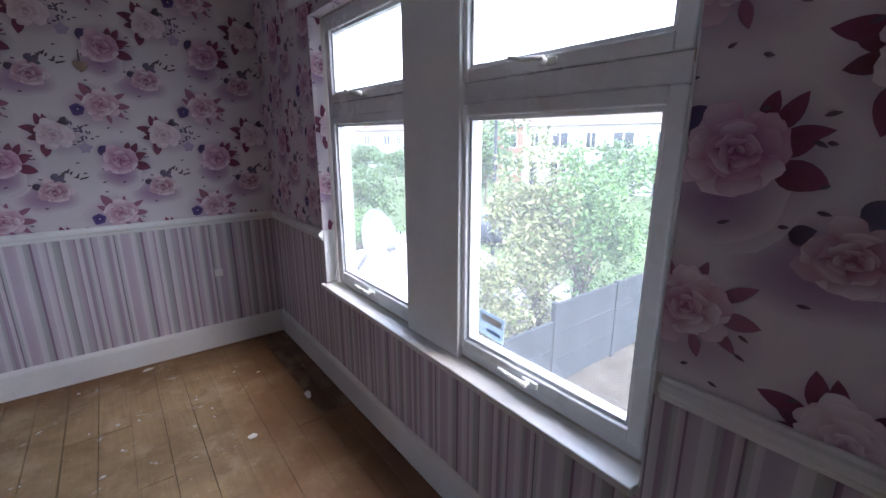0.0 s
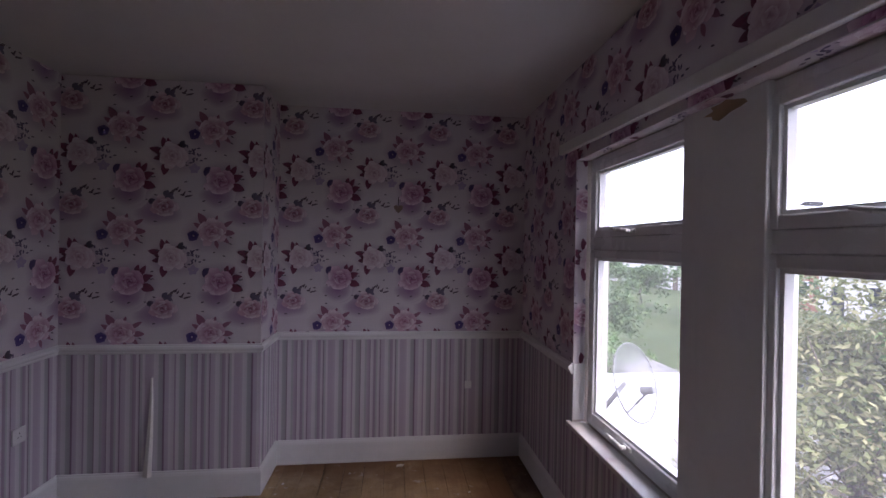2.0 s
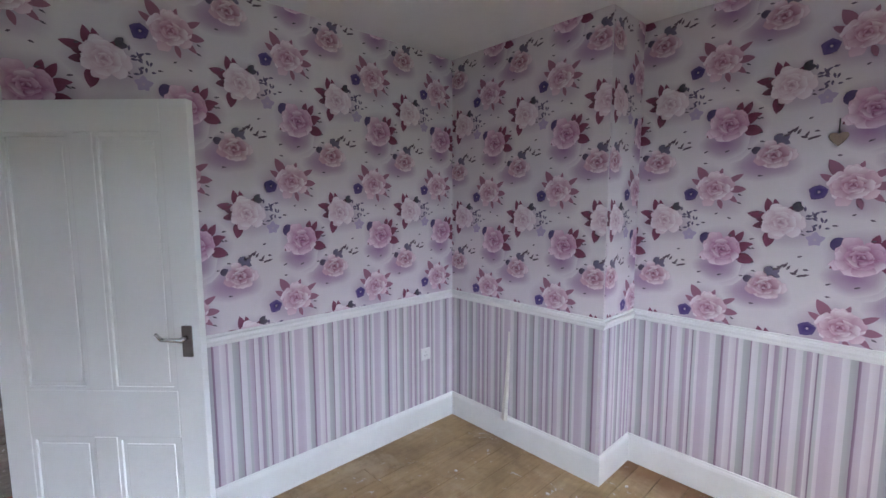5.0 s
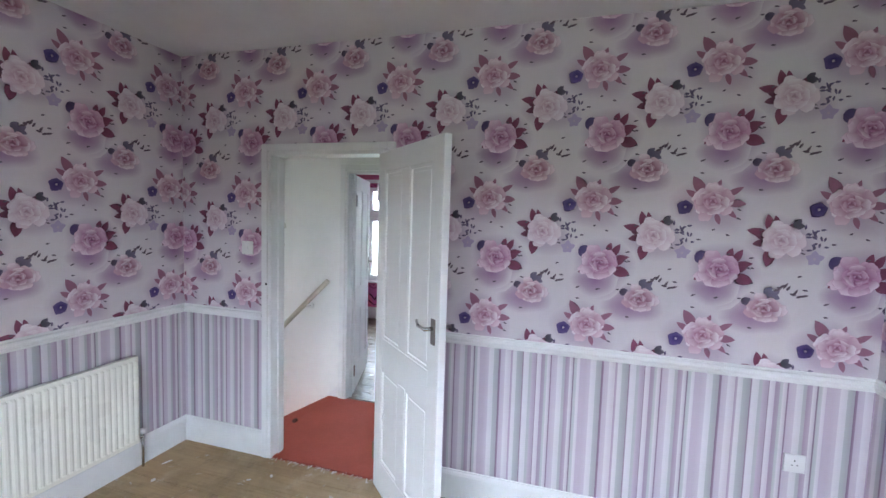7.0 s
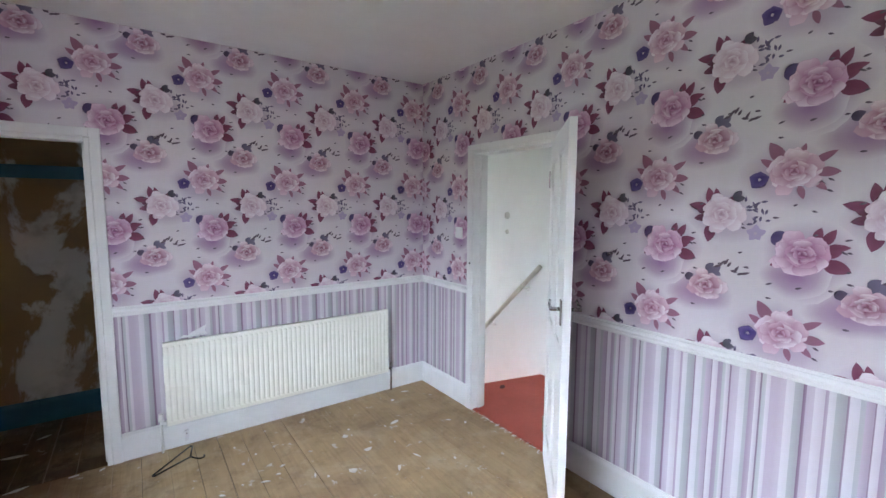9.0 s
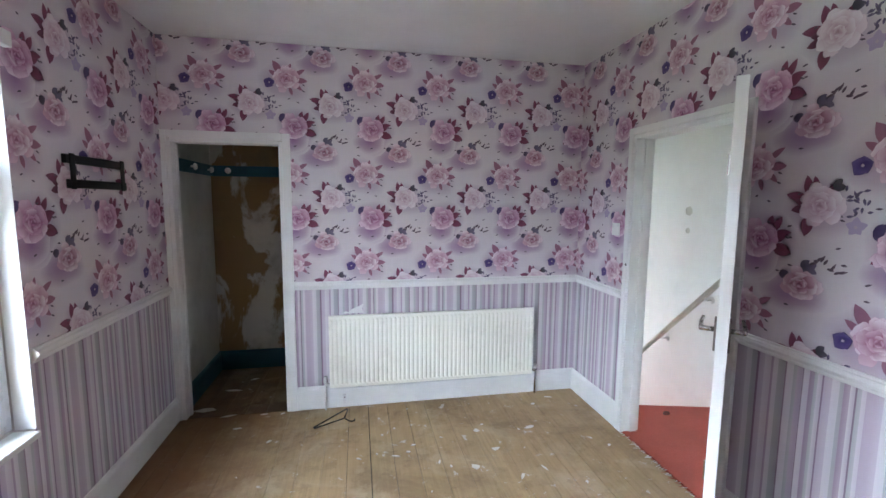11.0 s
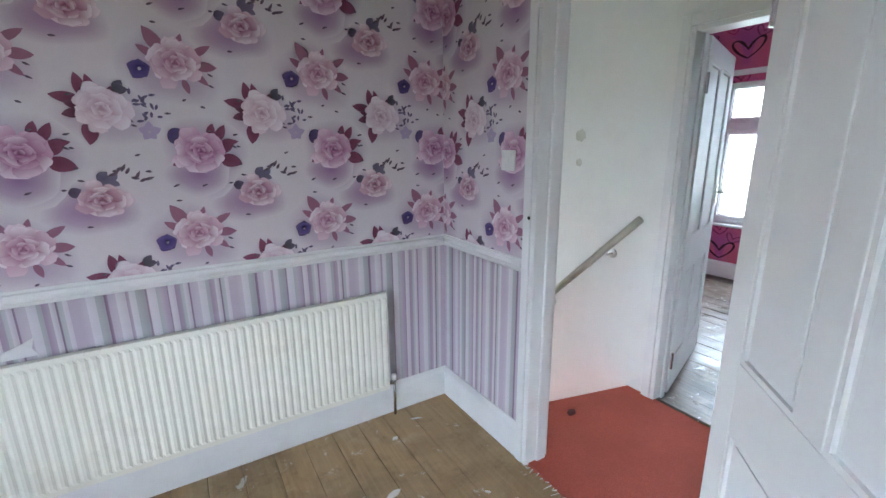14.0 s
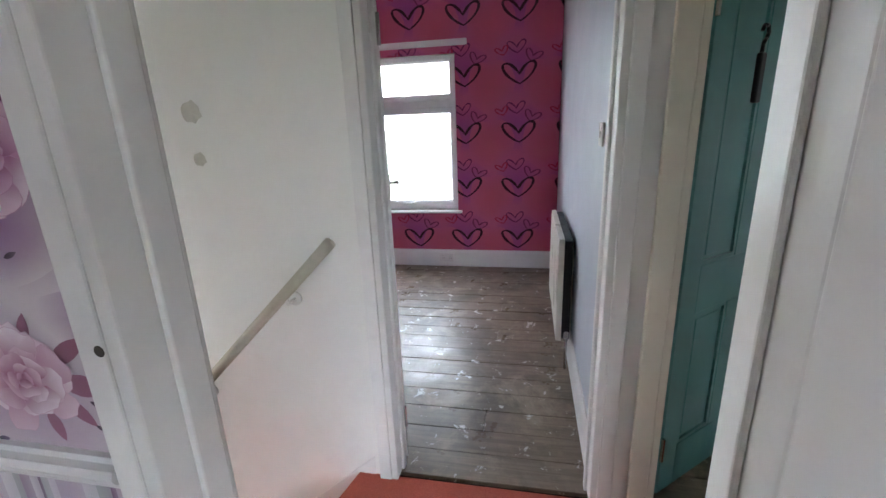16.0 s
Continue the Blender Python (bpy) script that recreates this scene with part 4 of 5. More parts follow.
for x, y, w, d, turn in ((0.923, 0.775, 0.07, 0.045, 20), (0.987, 0.537, 0.055, 0.045, 80), (1.095, 0.928, 0.075, 0.05, 130), (1.433, 0.64, 0.035, 0.022, 10), (1.554, 0.739, 0.05, 0.018, 160),
                         (2.347, 0.430, 0.045, 0.025, 50), (2.586, 0.226, 0.065, 0.022, 0), (0.61, 0.562, 0.08, 0.035, 15), (0.286, 0.15, 0.09, 0.014, 160), (0.45, 0.24, 0.05, 0.03, 20), (1.535, 0.415, 0.025, 0.018, 40),
                         (1.30, 0.846, 0.06, 0.014, 70), (0.70, 1.013, 0.09, 0.016, 110), (0.857, 1.064, 0.07, 0.03, 60), (0.187, 0.864, 0.035, 0.022, 30), (0.93, 0.47, 0.03, 0.02, 0), (2.102, 4.131, 0.075, 0.045, 15),
                         (2.474, 3.015, 0.06, 0.045, 5), (2.843, 3.208, 0.13, 0.045, 75), (1.866, 3.133, 0.03, 0.02, 21), (1.60, 3.72, 0.035, 0.022, 44), (1.32, 3.95, 0.03, 0.02, 75),
                         (2.30, 3.55, 0.022, 0.016, 0), (1.75, 4.05, 0.02, 0.014, 0), (0.55, 3.35, 0.025, 0.02, 40), (0.62, 3.05, 0.03, 0.016, 10), (2.55, 3.75, 0.02, 0.012, 33)):
    scrap(x, y, w, d, turn, "torn pale scrap lying on bare floorboards")
for x, y, w, d, turn in ((2.885, -0.10, 0.17, 0.09, 8), (2.784, -0.414, 0.14, 0.04, -10), (2.66, -0.62, 0.09, 0.035, 25), (2.70, 0.03, 0.13, 0.03, 12), (2.45, 0.05, 0.06, 0.02, 5), (2.32, 0.06, 0.05, 0.018, 40)):
    scrap(x, y, w, d, turn, "torn pale paper on the cupboard floor")
rng = random.Random(17)
for i in range(34):
    x, y = (rng.gauss(1.25, 0.55), rng.gauss(0.85, 0.35)) if i < 22 else (rng.uniform(1.0, 2.8), rng.uniform(3.1, 4.1))
    if 0.1 < x < 2.9 and 0.12 < y < 4.15:
        w = rng.uniform(0.012, 0.034)
        scrap(x, y, w, w * rng.uniform(0.35, 0.8), rng.uniform(0, 180), "small pale paint flake on bare floorboards")

flap = thing("torn_wallpaper", pose(1.80, 0.0035, 0.728), "torn flap of striped wallpaper curling above the radiator", "wallpaper")
bm = bmesh.new()
rim = [(-0.085, 0.004, 0.0), (-0.065, 0.010, 0.018), (-0.04, 0.008, 0.012), (-0.01, 0.012, 0.036), (0.03, 0.008, 0.05), (0.07, 0.004, 0.07), (0.06, 0.003, 0.03), (0.075, 0.002, 0.0)]
front = [bm.verts.new((-x, y + 0.001, z)) for x, y, z in rim]
rear = [bm.verts.new((-x, y * 0.8 - 0.0005, z)) for x, y, z in rim]
bm.faces.new(front)
bm.faces.new(rear[::-1])
for i in range(len(rim)):
    j = (i + 1) % len(rim)
    bm.faces.new((front[i], front[j], rear[j], rear[i]))
bmesh.ops.recalc_face_normals(bm, faces=bm.faces)
part("paper_back", bm, M_SOCKET, flap, "pale torn underside")

clip_block = thing("pipe_clip", pose(1.879, 0.0205, 0.072), "small grey clip on the skirting below the radiator", "pipe clip")
bm = bmesh.new()
box(bm, -0.011, 0.011, 0, 0.012, -0.036, 0.036, 0.003)
part("clip", bm, M_SOCKET, clip_block)
bm = bmesh.new()
rod(bm, (0, 0.012, 0.016), (0, 0.0145, 0.016), 0.004, None, 8)
part("screw", bm, M_CHROME, clip_block, "small screw head")

M_TAN = painted("bare_tan_filler", (0.42, 0.31, 0.20), 0.85, 0.25, 50.0, 0.15)


def bare_patch(m, w, h, seed, label):
    """A ragged patch where paint or paper has come away; it lies in the y, z plane and looks along -x."""
    rng = random.Random(seed)
    ob = thing("bare_patch", m, label, "wall patch")
    bm = bmesh.new()
    k = 15
    edge = [(w / 2 * rng.uniform(0.6, 1.15) * math.cos(2 * math.pi * i / k), h / 2 * rng.uniform(0.6, 1.15) * math.sin(2 * math.pi * i / k)) for i in range(k)]
    lo = [bm.verts.new((0, a, b)) for a, b in edge]
    hi = [bm.verts.new((-0.0016, a * 0.93, b * 0.93)) for a, b in edge]
    for i in range(k):
        j = (i + 1) % k
        bm.faces.new((lo[i], lo[j], hi[j], hi[i]))
    bm.faces.new(hi)
    bm.faces.new(lo[::-1])
    part("patch", bm, M_TAN, ob)


bare_patch(pose(3.0878, 2.265, 2.078), 0.17, 0.062, 2, "bare tan patch at the top of the window post")
bare_patch(pose(3.1025, 1.337, 1.655), 0.030, 0.075, 5, "bare tan patch on the window frame corner")

# ---- landing and stairs ----
SX, PX = -0.98, -3.78
PD = (0.700, 1.507, 1.985)
GD = (1.688, 2.420, 1.985)
bm = bmesh.new()
box(bm, SX - 0.1, SX, -3.2, PD[0], -2.8, CEIL)
box(bm, SX - 0.1, SX, PD[1], GD[0], 0, CEIL)
box(bm, SX - 0.1, SX, GD[1], LY + 0.2, 0, CEIL)
box(bm, SX - 0.1, SX, PD[0], PD[1], PD[2], CEIL)
box(bm, SX - 0.1, SX, GD[0], GD[1], GD[2], CEIL)
structure("wall_landing_far", bm, M_LANDING, "white painted wall along the stairs with two doorways", "wall")
bm = bmesh.new()
box(bm, SX, -0.12, 2.45, 2.55, -0.2, CEIL)
structure("wall_landing_end", bm, M_LANDING, "plain white end wall of the landing", "wall")
bm = bmesh.new()
box(bm, -0.12, 0, -3.2, -0.10, -2.8, CEIL)
box(bm, -0.12, 0, -0.10, 0.60, -2.8, -0.22)
structure("wall_stairs_near", bm, M_LANDING, "plain white wall beside the stairs", "wall")
# Unseen opening, added so that daylight reaches the landing from the stair side.
bm = bmesh.new()
for x0, x1, z0, z1 in ((SX - 0.1, 0.0, -2.8, -0.5), (SX - 0.1, 0.0, 1.9, CEIL), (SX - 0.1, SX + 0.08, -0.5, 1.9), (-0.2, 0.0, -0.5, 1.9)):
    box(bm, x0, x1, -3.3, -3.2, z0, z1)
structure("wall_stairs_end", bm, M_LANDING, "plain white wall at the far end with an added opening for daylight", "wall")
bm = bmesh.new()
box(bm, SX, -0.005, 0.56, 2.45, -0.20, 0.006, 0.0)
# the top nosing runs askew across the stairs
v = [bm.verts.new((x, y, z)) for x, y in ((SX, 0.5602), (SX, 0.548), (-0.12, 0.335), (-0.12, 0.5602)) for z in (-0.20, 0.006)]
for q in ((0, 2, 3, 1), (2, 4, 5, 3), (4, 6, 7, 5), (6, 0, 1, 7), (0, 6, 4, 2), (1, 3, 5, 7)):
    bm.faces.new([v[i] for i in q])
structure("landing_floor", bm, M_CARPET, "worn red carpet on the landing, frayed at the doorway", "carpet")
# sloping string board on the far wall
bm = bmesh.new()
v = [bm.verts.new((x, y, z)) for x in (SX + 0.0005, SX + 0.0035) for y, z in ((0.62, 0.095), (0.62, -0.30), (-2.25, -2.79), (-2.25, -2.468))]
for q in ((0, 1, 2, 3), (7, 6, 5, 4), (0, 4, 5, 1), (1, 5, 6, 2), (2, 6, 7, 3), (3, 7, 4, 0)):
    bm.faces.new([v[i] for i in q])
structure("trim_stair_string", bm, M_TRIM, "white painted string board sloping down beside the stairs", "stair string")
stairs = thing("staircase", pose(0, 0, 0), "steep stairs with red carpet going down from the landing", "stairs")
for i in range(1, 14):
    bm = bmesh.new()
    y1 = 0.548 - (i - 1) * 0.215
    z = -i * 0.192
    box(bm, SX + 0.004, -0.124, y1 - 0.215, y1, z - 0.19, z, 0.0)
    box(bm, SX + 0.004, -0.124, y1 - 0.240, y1 - 0.2151, z - 0.030, z, 0.008)
    part("step", bm, M_CARPET, stairs, "carpeted step")
# Unseen floor; grey here keeps red bounce off the landing walls.
bm = bmesh.new()
box(bm, SX, 0, -3.2, 0.6, -2.9, -2.8)
structure("floor_downstairs", bm, M_GREYBOARDS, "unseen plain worn floor at the foot of the stairs", "floor")

# frayed edge where the carpet meets the boards
fray = thing("carpet_edge", pose(0, 0, 0), "frayed pale edge of carpet and underlay at the doorway", "carpet edge")
rng = random.Random(9)
for i in range(46):
    y = DOOR[0] + 0.03 + i * (DOOR[1] - DOOR[0] - 0.06) / 46
    bm = bmesh.new()
    x = -0.002 + rng.uniform(0, 0.012)
    rod(bm, (x, y, 0.0065), (x + rng.uniform(0.012, 0.045), y + rng.uniform(-0.02, 0.02), 0.0045 + rng.uniform(0, 0.004)), rng.uniform(0.0015, 0.004), 0.001, 5)
    part("tuft", bm, M_SCRAP if rng.random() < 0.6 else M_CARPET, fray)

lump = thing("carpet_scrap", pose(-0.47, 0.560, 0.006, 0, 0, 15), "dark torn scrap of carpet lying at the top stair", "carpet scrap")
bm = bmesh.new()
rng = random.Random(12)
rim = [(0.034 * rng.uniform(0.7, 1.2) * math.cos(0.7 * i), 0.020 * rng.uniform(0.7, 1.2) * math.sin(0.7 * i)) for i in range(9)]
lo = [bm.verts.new((a, b, 0)) for a, b in rim]
hi = [bm.verts.new((a * 0.6, b * 0.6, 0.014 + 0.006 * rng.random())) for a, b in rim]
for i in range(9):
    j = (i + 1) % 9
    bm.faces.new((lo[i], lo[j], hi[j], hi[i]))
bm.faces.new(hi)
bm.faces.new(lo[::-1])
part("scrap", bm, painted("soiled_carpet", (0.12, 0.035, 0.03), 0.95, 0.3, 200.0, 0.3), lump)

strike = thing("latch_hole", pose(0.0225, 0.690, 1.160), "dark disc in place of a latch hole in the white door frame", "latch hole")
# Flat near-black disc that paints the shaded inside of the hole.
bm = bmesh.new()
rod(bm, (0, 0, 0), (0.0008, 0, 0), 0.0085, 0.0075, 12)
part("hole", bm, M_GAP, strike)

grab = thing("handrail", pose(0, 0, 0), "pale painted round handrail on brackets above the stairs", "handrail")
bm = bmesh.new()
rod(bm, (SX + 0.062, 0.56, 1.045), (SX + 0.062, -1.9, -1.375), 0.0215, None, 16)
part("bar", bm, M_CREAMTRIM, grab, "", True)
for y in (0.36, -0.10, -0.75, -1.4):
    z = 1.045 + (y - 0.56) * (2.42 / 2.46)
    bm = bmesh.new()
    rod(bm, (SX + 0.002, y, z - 0.045), (SX + 0.010, y, z - 0.045), 0.028, None, 16)
    rod(bm, (SX + 0.008, y, z - 0.045), (SX + 0.060, y, z - 0.045), 0.007, None, 8)
    rod(bm, (SX + 0.060, y, z - 0.048), (SX + 0.062, y, z - 0.018), 0.007, None, 8)
    part("bracket", bm, M_SWITCH, grab, "", True)
for y, z, r in ((0.055, 1.500, 0.040), (0.055, 1.335, 0.026)):
    ob = thing("filler_patch", pose(SX, y, z), "round patch of filler on the white stair wall", "wall patch")
    bm = bmesh.new()
    rng = random.Random(3)
    rim = [bm.verts.new((0.0012, r * rng.uniform(0.8, 1.15) * math.cos(i * 0.45), r * rng.uniform(0.8, 1.15) * math.sin(i * 0.45))) for i in range(14)]
    mid = bm.verts.new((0.004, 0, 0))
    for i in range(14):
        bm.faces.new((rim[i], rim[(i + 1) % 14], mid))
    part("patch", bm, painted("grey_filler", (0.62, 0.61, 0.55), 0.85, 0.25), ob)

frame_set("door_frame_3", SX, PD[0], PD[1], PD[2], 0.10, 0.055, "y", 1, "white painted frame of the pink room's doorway", M_TRIM)
frame_set("door_frame_4", SX, GD[0], GD[1], GD[2], 0.10, 0.070, "y", 1, "cream painted frame of the green door", M_CREAMTRIM)
door_leaf("panel_door", 0.78, 1.96, pose(SX - 0.105, PD[0] + 0.012, 0.0, 0, 0, 198.0), M_WHITE, "white four-panel door opened into the pink room", M_CHROME)
gdoor = door_leaf("panel_door", 0.70, 1.96, pose(SX - 0.075, GD[0] + 0.045, 0.0, 0, 0, 131.0), M_GREEN, "sea-green four-panel door standing half open", M_CHROME)
hk = thing("door_hook", gdoor.matrix_basis @ pose(0.252, -0.020, 1.555), "black hanger hooked on the green door", "hook")
bm = bmesh.new()
box(bm, -0.017, 0.017, -0.020, -0.002, -0.10, 0.05, 0.006)
part("body", bm, M_BLACK, hk)
bm = bmesh.new()
arc = [(0.0, 0.045), (0.002, 0.075), (0.016, 0.092), (0.026, 0.108), (0.016, 0.128), (-0.006, 0.128), (-0.014, 0.112)]
for a, b in zip(arc, arc[1:]):
    rod(bm, (a[0], -0.009, a[1]), (b[0], -0.009, b[1]), 0.006, None, 8)
part("hook", bm, M_BLACK, hk, "", True)

# bathroom shell behind the green door
bm = bmesh.new()
box(bm, PX, SX - 0.1, 1.507, 1.585, -0.018, CEIL)
pink_wall = structure("wall_pink_side", bm, M_BLUEWALL, "smooth pale blue side wall of the pink room", "wall")
# Unseen walls; their opening is added to light the green door and landing.
bm = bmesh.new()
box(bm, PX, SX - 0.1, LY, LY + 0.2, 0, CEIL)
for y0, y1, z0, z1 in ((1.507, 2.7, 0, CEIL), (3.4, LY + 0.2, 0, CEIL), (2.7, 3.4, 0, 1.1), (2.7, 3.4, 2.0, CEIL)):
    box(bm, PX - 0.1, PX, y0, y1, z0, z1)
structure("wall_bathroom", bm, M_LANDING, "plain white unseen walls with an added daylight opening behind the green door", "wall")

# ---- pink room ----
PY0 = -1.2
PW = (-0.54, 0.552, 0.590, 2.040)
bm = bmesh.new()
box(bm, PX - 0.25, PX, PY0, PW[0], 0, CEIL)
box(bm, PX - 0.25, PX, PW[1], 1.507, 0, CEIL)
box(bm, PX - 0.25, PX, PW[0], PW[1], 0, PW[2])
box(bm, PX - 0.25, PX, PW[0], PW[1], PW[3], CEIL)
pink_far = structure("wall_pink_far", bm, M_PLASTER, "pink papered wall with window, printed with dark hearts", "wall")
bm = bmesh.new()
box(bm, PX, SX - 0.1, PY0 - 0.1, PY0, 0, CEIL)
structure("wall_pink_near", bm, painted("pink_emulsion", (0.5, 0.1, 0.2), 0.7, 0.08), "plain pink wall beside the window", "wall")
printed("hearts_wallpaper", pink_far, (PX, 0, 0), (0, 1, 0), [(PY0, PW[0], 0.165, HEAD), (PW[1], 1.507, 0.165, HEAD), (PW[0], PW[1], 0.165, PW[2]), (PW[0], PW[1], PW[3], HEAD)],
        hearts_tile(), (0.500, 0.513), (1.138, 1.335), PINK, M_HEARTS, "pink paper with brushed heart outlines")
structure("baseboard_pink", sweep([(PX, PY0), (PX, 1.507), (SX - 0.1, 1.507)], SKIRT), M_TRIM, "white skirting board round the pink room", "skirting board")
casement("window_3", PX - 0.09, PW[0], PW[1] + 0.028, PW[2] + 0.004, PW[3] + 0.032, 1.612, -1, "white casement window with fanlight in the pink room", M_HAZE)
bm = bmesh.new()
box(bm, PX - 0.05, PX + 0.05, PW[0] - 0.04, PW[1] + 0.04, PW[2] - 0.024, PW[2], 0.005)
structure("window_sill_2", bm, M_TRIM, "white window board in the pink room", "window sill")
bm = bmesh.new()
box(bm, PX + 0.003, PX + 0.028, -0.64, 0.668, 2.105, 2.158, 0.004)
structure("trim_pink_batten", bm, M_TRIM, "white curtain batten above the pink room's window", "batten")
pink_rad = radiator("radiator", 0.84, 0.62, pose(-1.95, 1.505, 0.17, 0, 0, 180), "white panel radiator hung on the pale blue wall", 0.0335, 0.100)
# Black block that paints the shade in the gap between radiator and wall.
bm = bmesh.new()
box(bm, 0.004, 0.836, 0.018, 0.0655, 0.012, 0.608, 0.004)
part("gap_shade", bm, M_BLACK, pink_rad, "black filler for the shaded gap behind the radiator")
wall_plate("light_switch", pose(-1.32, 1.5065, 1.368, 0, 0, 180), 0.086, 0.086, "grey switch plate on the pale blue wall", "light switch", 0, True)
wall_plate("wall_socket", pose(PX + 0.019, 0.42, 0.10, 0, 0, -90), 0.146, 0.086, "white double socket on the pink room's skirting", "socket", 2)


# ---- outside: street side ----
GZ = -2.8
def outdoor(name, a, b, scale, rough=0.9):
    n = Nodes(name, rough, spec=0.2)
    c = n.mix(n.ramp(n.noise(scale, 6), [(0.35, 0), (0.65, 1)]), a, b)
    c = n.mix(n.ramp(n.noise(scale * 12, 4), [(0.4, 0), (0.7, 0.4)]), c, tuple(k * 0.5 for k in a))
    return n.colour(c).bump(n.noise(scale * 20, 4), 0.3, 0.01).mat


M_GRASS = outdoor("grass", (0.045, 0.07, 0.02), (0.07, 0.09, 0.035), 0.6)
M_ROAD = outdoor("asphalt", (0.06, 0.06, 0.062), (0.085, 0.085, 0.085), 0.5)
M_PAVE = outdoor("concrete_paving", (0.19, 0.185, 0.175), (0.24, 0.235, 0.22), 0.8)
M_YARD = outdoor("leafy_paving", (0.045, 0.034, 0.022), (0.085, 0.068, 0.048), 2.0)
M_FENCE = outdoor("grey_fence_panel", (0.020, 0.025, 0.028), (0.032, 0.037, 0.041), 2.0, 0.85)
M_POST = outdoor("grey_fence_post", (0.024, 0.028, 0.031), (0.036, 0.040, 0.045), 2.0, 0.85)
M_RENDER = outdoor("pale_render", (0.55, 0.53, 0.50), (0.64, 0.62, 0.59), 0.7)
M_BRICK = outdoor("red_brick", (0.24, 0.11, 0.075), (0.30, 0.15, 0.10), 3.0)
M_ROOF = outdoor("roof_tiles", (0.11, 0.075, 0.065), (0.15, 0.10, 0.085), 3.0)
M_BARK = outdoor("bark", (0.10, 0.08, 0.06), (0.16, 0.13, 0.10), 8.0)
M_VAN = painted("white_van_paint", (0.80, 0.80, 0.80), 0.25, 0.04, 10.0, 0.01)
M_CAR = painted("dark_car_paint", (0.03, 0.035, 0.045), 0.22, 0.1, 10.0, 0.01)
M_SCREEN = painted("dark_car_glass", (0.02, 0.025, 0.03), 0.08, 0.1, 10.0, 0.0)
M_TYRE = painted("tyre_rubber", (0.02, 0.02, 0.02), 0.85, 0.2)


def foliage(name, a, b, pale):
    n = Nodes(name, 0.55, spec=0.3)
    isl = n.tree.nodes.new("ShaderNodeNewGeometry").outputs["Random Per Island"]
    c = n.ramp(isl, [(0.0, a), (0.55, b), (0.8, pale), (1.0, tuple(k * 0.8 for k in pale))])
    n.colour(c)
    n.bsdf.inputs["Transmission Weight"].default_value = 0.0
    return n.mat


M_BUSH = foliage("dry_shrub_leaves", (0.095, 0.115, 0.038), (0.16, 0.18, 0.065), (0.27, 0.26, 0.125))
M_IVY = foliage("green_shrub_leaves", (0.05, 0.12, 0.03), (0.09, 0.18, 0.05), (0.15, 0.24, 0.07))
M_TREE = foliage("tree_leaves", (0.04, 0.09, 0.03), (0.075, 0.13, 0.045), (0.12, 0.18, 0.06))


def leaves(count, middle, size, leaf, rng, droop=0.5, hollow=0.35, lumpy=44):
    """Many small pointed leaves in lumps round a middle."""
    verts, faces = [], []
    lumps = [(Vector((rng.gauss(0, 0.42), rng.gauss(0, 0.42), rng.gauss(0, 0.40))), rng.uniform(0.22, 0.5)) for _ in range(lumpy)]
    for _ in range(count):
        c, r = rng.choice(lumps)
        d = Vector((rng.gauss(0, 1), rng.gauss(0, 1), rng.gauss(0, 1))).normalized()
        p = c + d * r * rng.uniform(hollow, 1.0)
        p = Vector(middle) + Vector((p.x * size[0], p.y * size[1], p.z * size[2]))
        q = Vector((rng.gauss(0, 1), rng.gauss(0, 1), rng.gauss(-droop, 0.6))).normalized()
        s = q.cross(Vector((rng.gauss(0, 1), rng.gauss(0, 1), rng.gauss(0, 1)))).normalized()
        ln = leaf * rng.uniform(0.6, 1.3)
        k = len(verts)
        verts += [tuple(p), tuple(p + q * ln * 0.45 + s * ln * 0.2), tuple(p + q * ln), tuple(p + q * ln * 0.45 - s * ln * 0.2)]
        faces.append((k, k + 1, k + 2, k + 3))
    me = bpy.data.meshes.new("leaves")
    me.from_pydata(verts, [], faces)
    return me


def plant(name, at, trunk, crown, size, count, leaf, material, label, category, seed, stems=1):
    """A shrub or tree: tapered stems, limbs and a crown of small leaves."""
    rng = random.Random(seed)
    ob = thing(name, pose(*at), label, category)
    bm = bmesh.new()
    for s in range(stems):
        base = Vector((rng.uniform(-0.25, 0.25) * (stems > 1), rng.uniform(-0.25, 0.25) * (stems > 1), -0.02))
        top = Vector((rng.uniform(-0.3, 0.3) * size[0], rng.uniform(-0.3, 0.3) * size[1], trunk))
        rod(bm, base, top, 0.07 * trunk / 2.0, 0.035 * trunk / 2.0, 8)
        for i in range(7):
            end = Vector((rng.gauss(0, 0.5) * size[0], rng.gauss(0, 0.5) * size[1], crown + rng.gauss(0, 0.45) * size[2]))
            start = base.lerp(top, rng.uniform(0.5, 1.0))
            rod(bm, start, end, 0.022 * trunk / 2, 0.006, 6)
    part("trunk", bm, M_BARK, ob, "", True)
    me = leaves(count, (0, 0, crown), size, leaf, rng)
    me.materials.append(material)
    c = new("crown", me)
    c.parent = ob
    return ob


bm = bmesh.new()
bmesh.ops.create_grid(bm, x_segments=2, y_segments=2, size=400, matrix=pose(0, 0, GZ - 0.02))
structure("ground", bm, M_GRASS, "rough grass and gardens around the houses", "ground")
bm = bmesh.new()
box(bm, 3.25, 10.6, -30, 60, GZ - 0.02, GZ)
structure("pavement_1", bm, M_YARD, "leaf-strewn paved front garden", "paving")
bm = bmesh.new()
box(bm, 10.6, 12.4, -60, 90, GZ - 0.02, GZ + 0.01)
structure("pavement_2", bm, M_PAVE, "concrete pavement beside the road", "pavement")
bm = bmesh.new()
box(bm, 12.55, 19.0, -60, 90, GZ - 0.10, GZ - 0.10 + 0.002)
structure("road", bm, M_ROAD, "grey asphalt street", "road")
bm = bmesh.new()
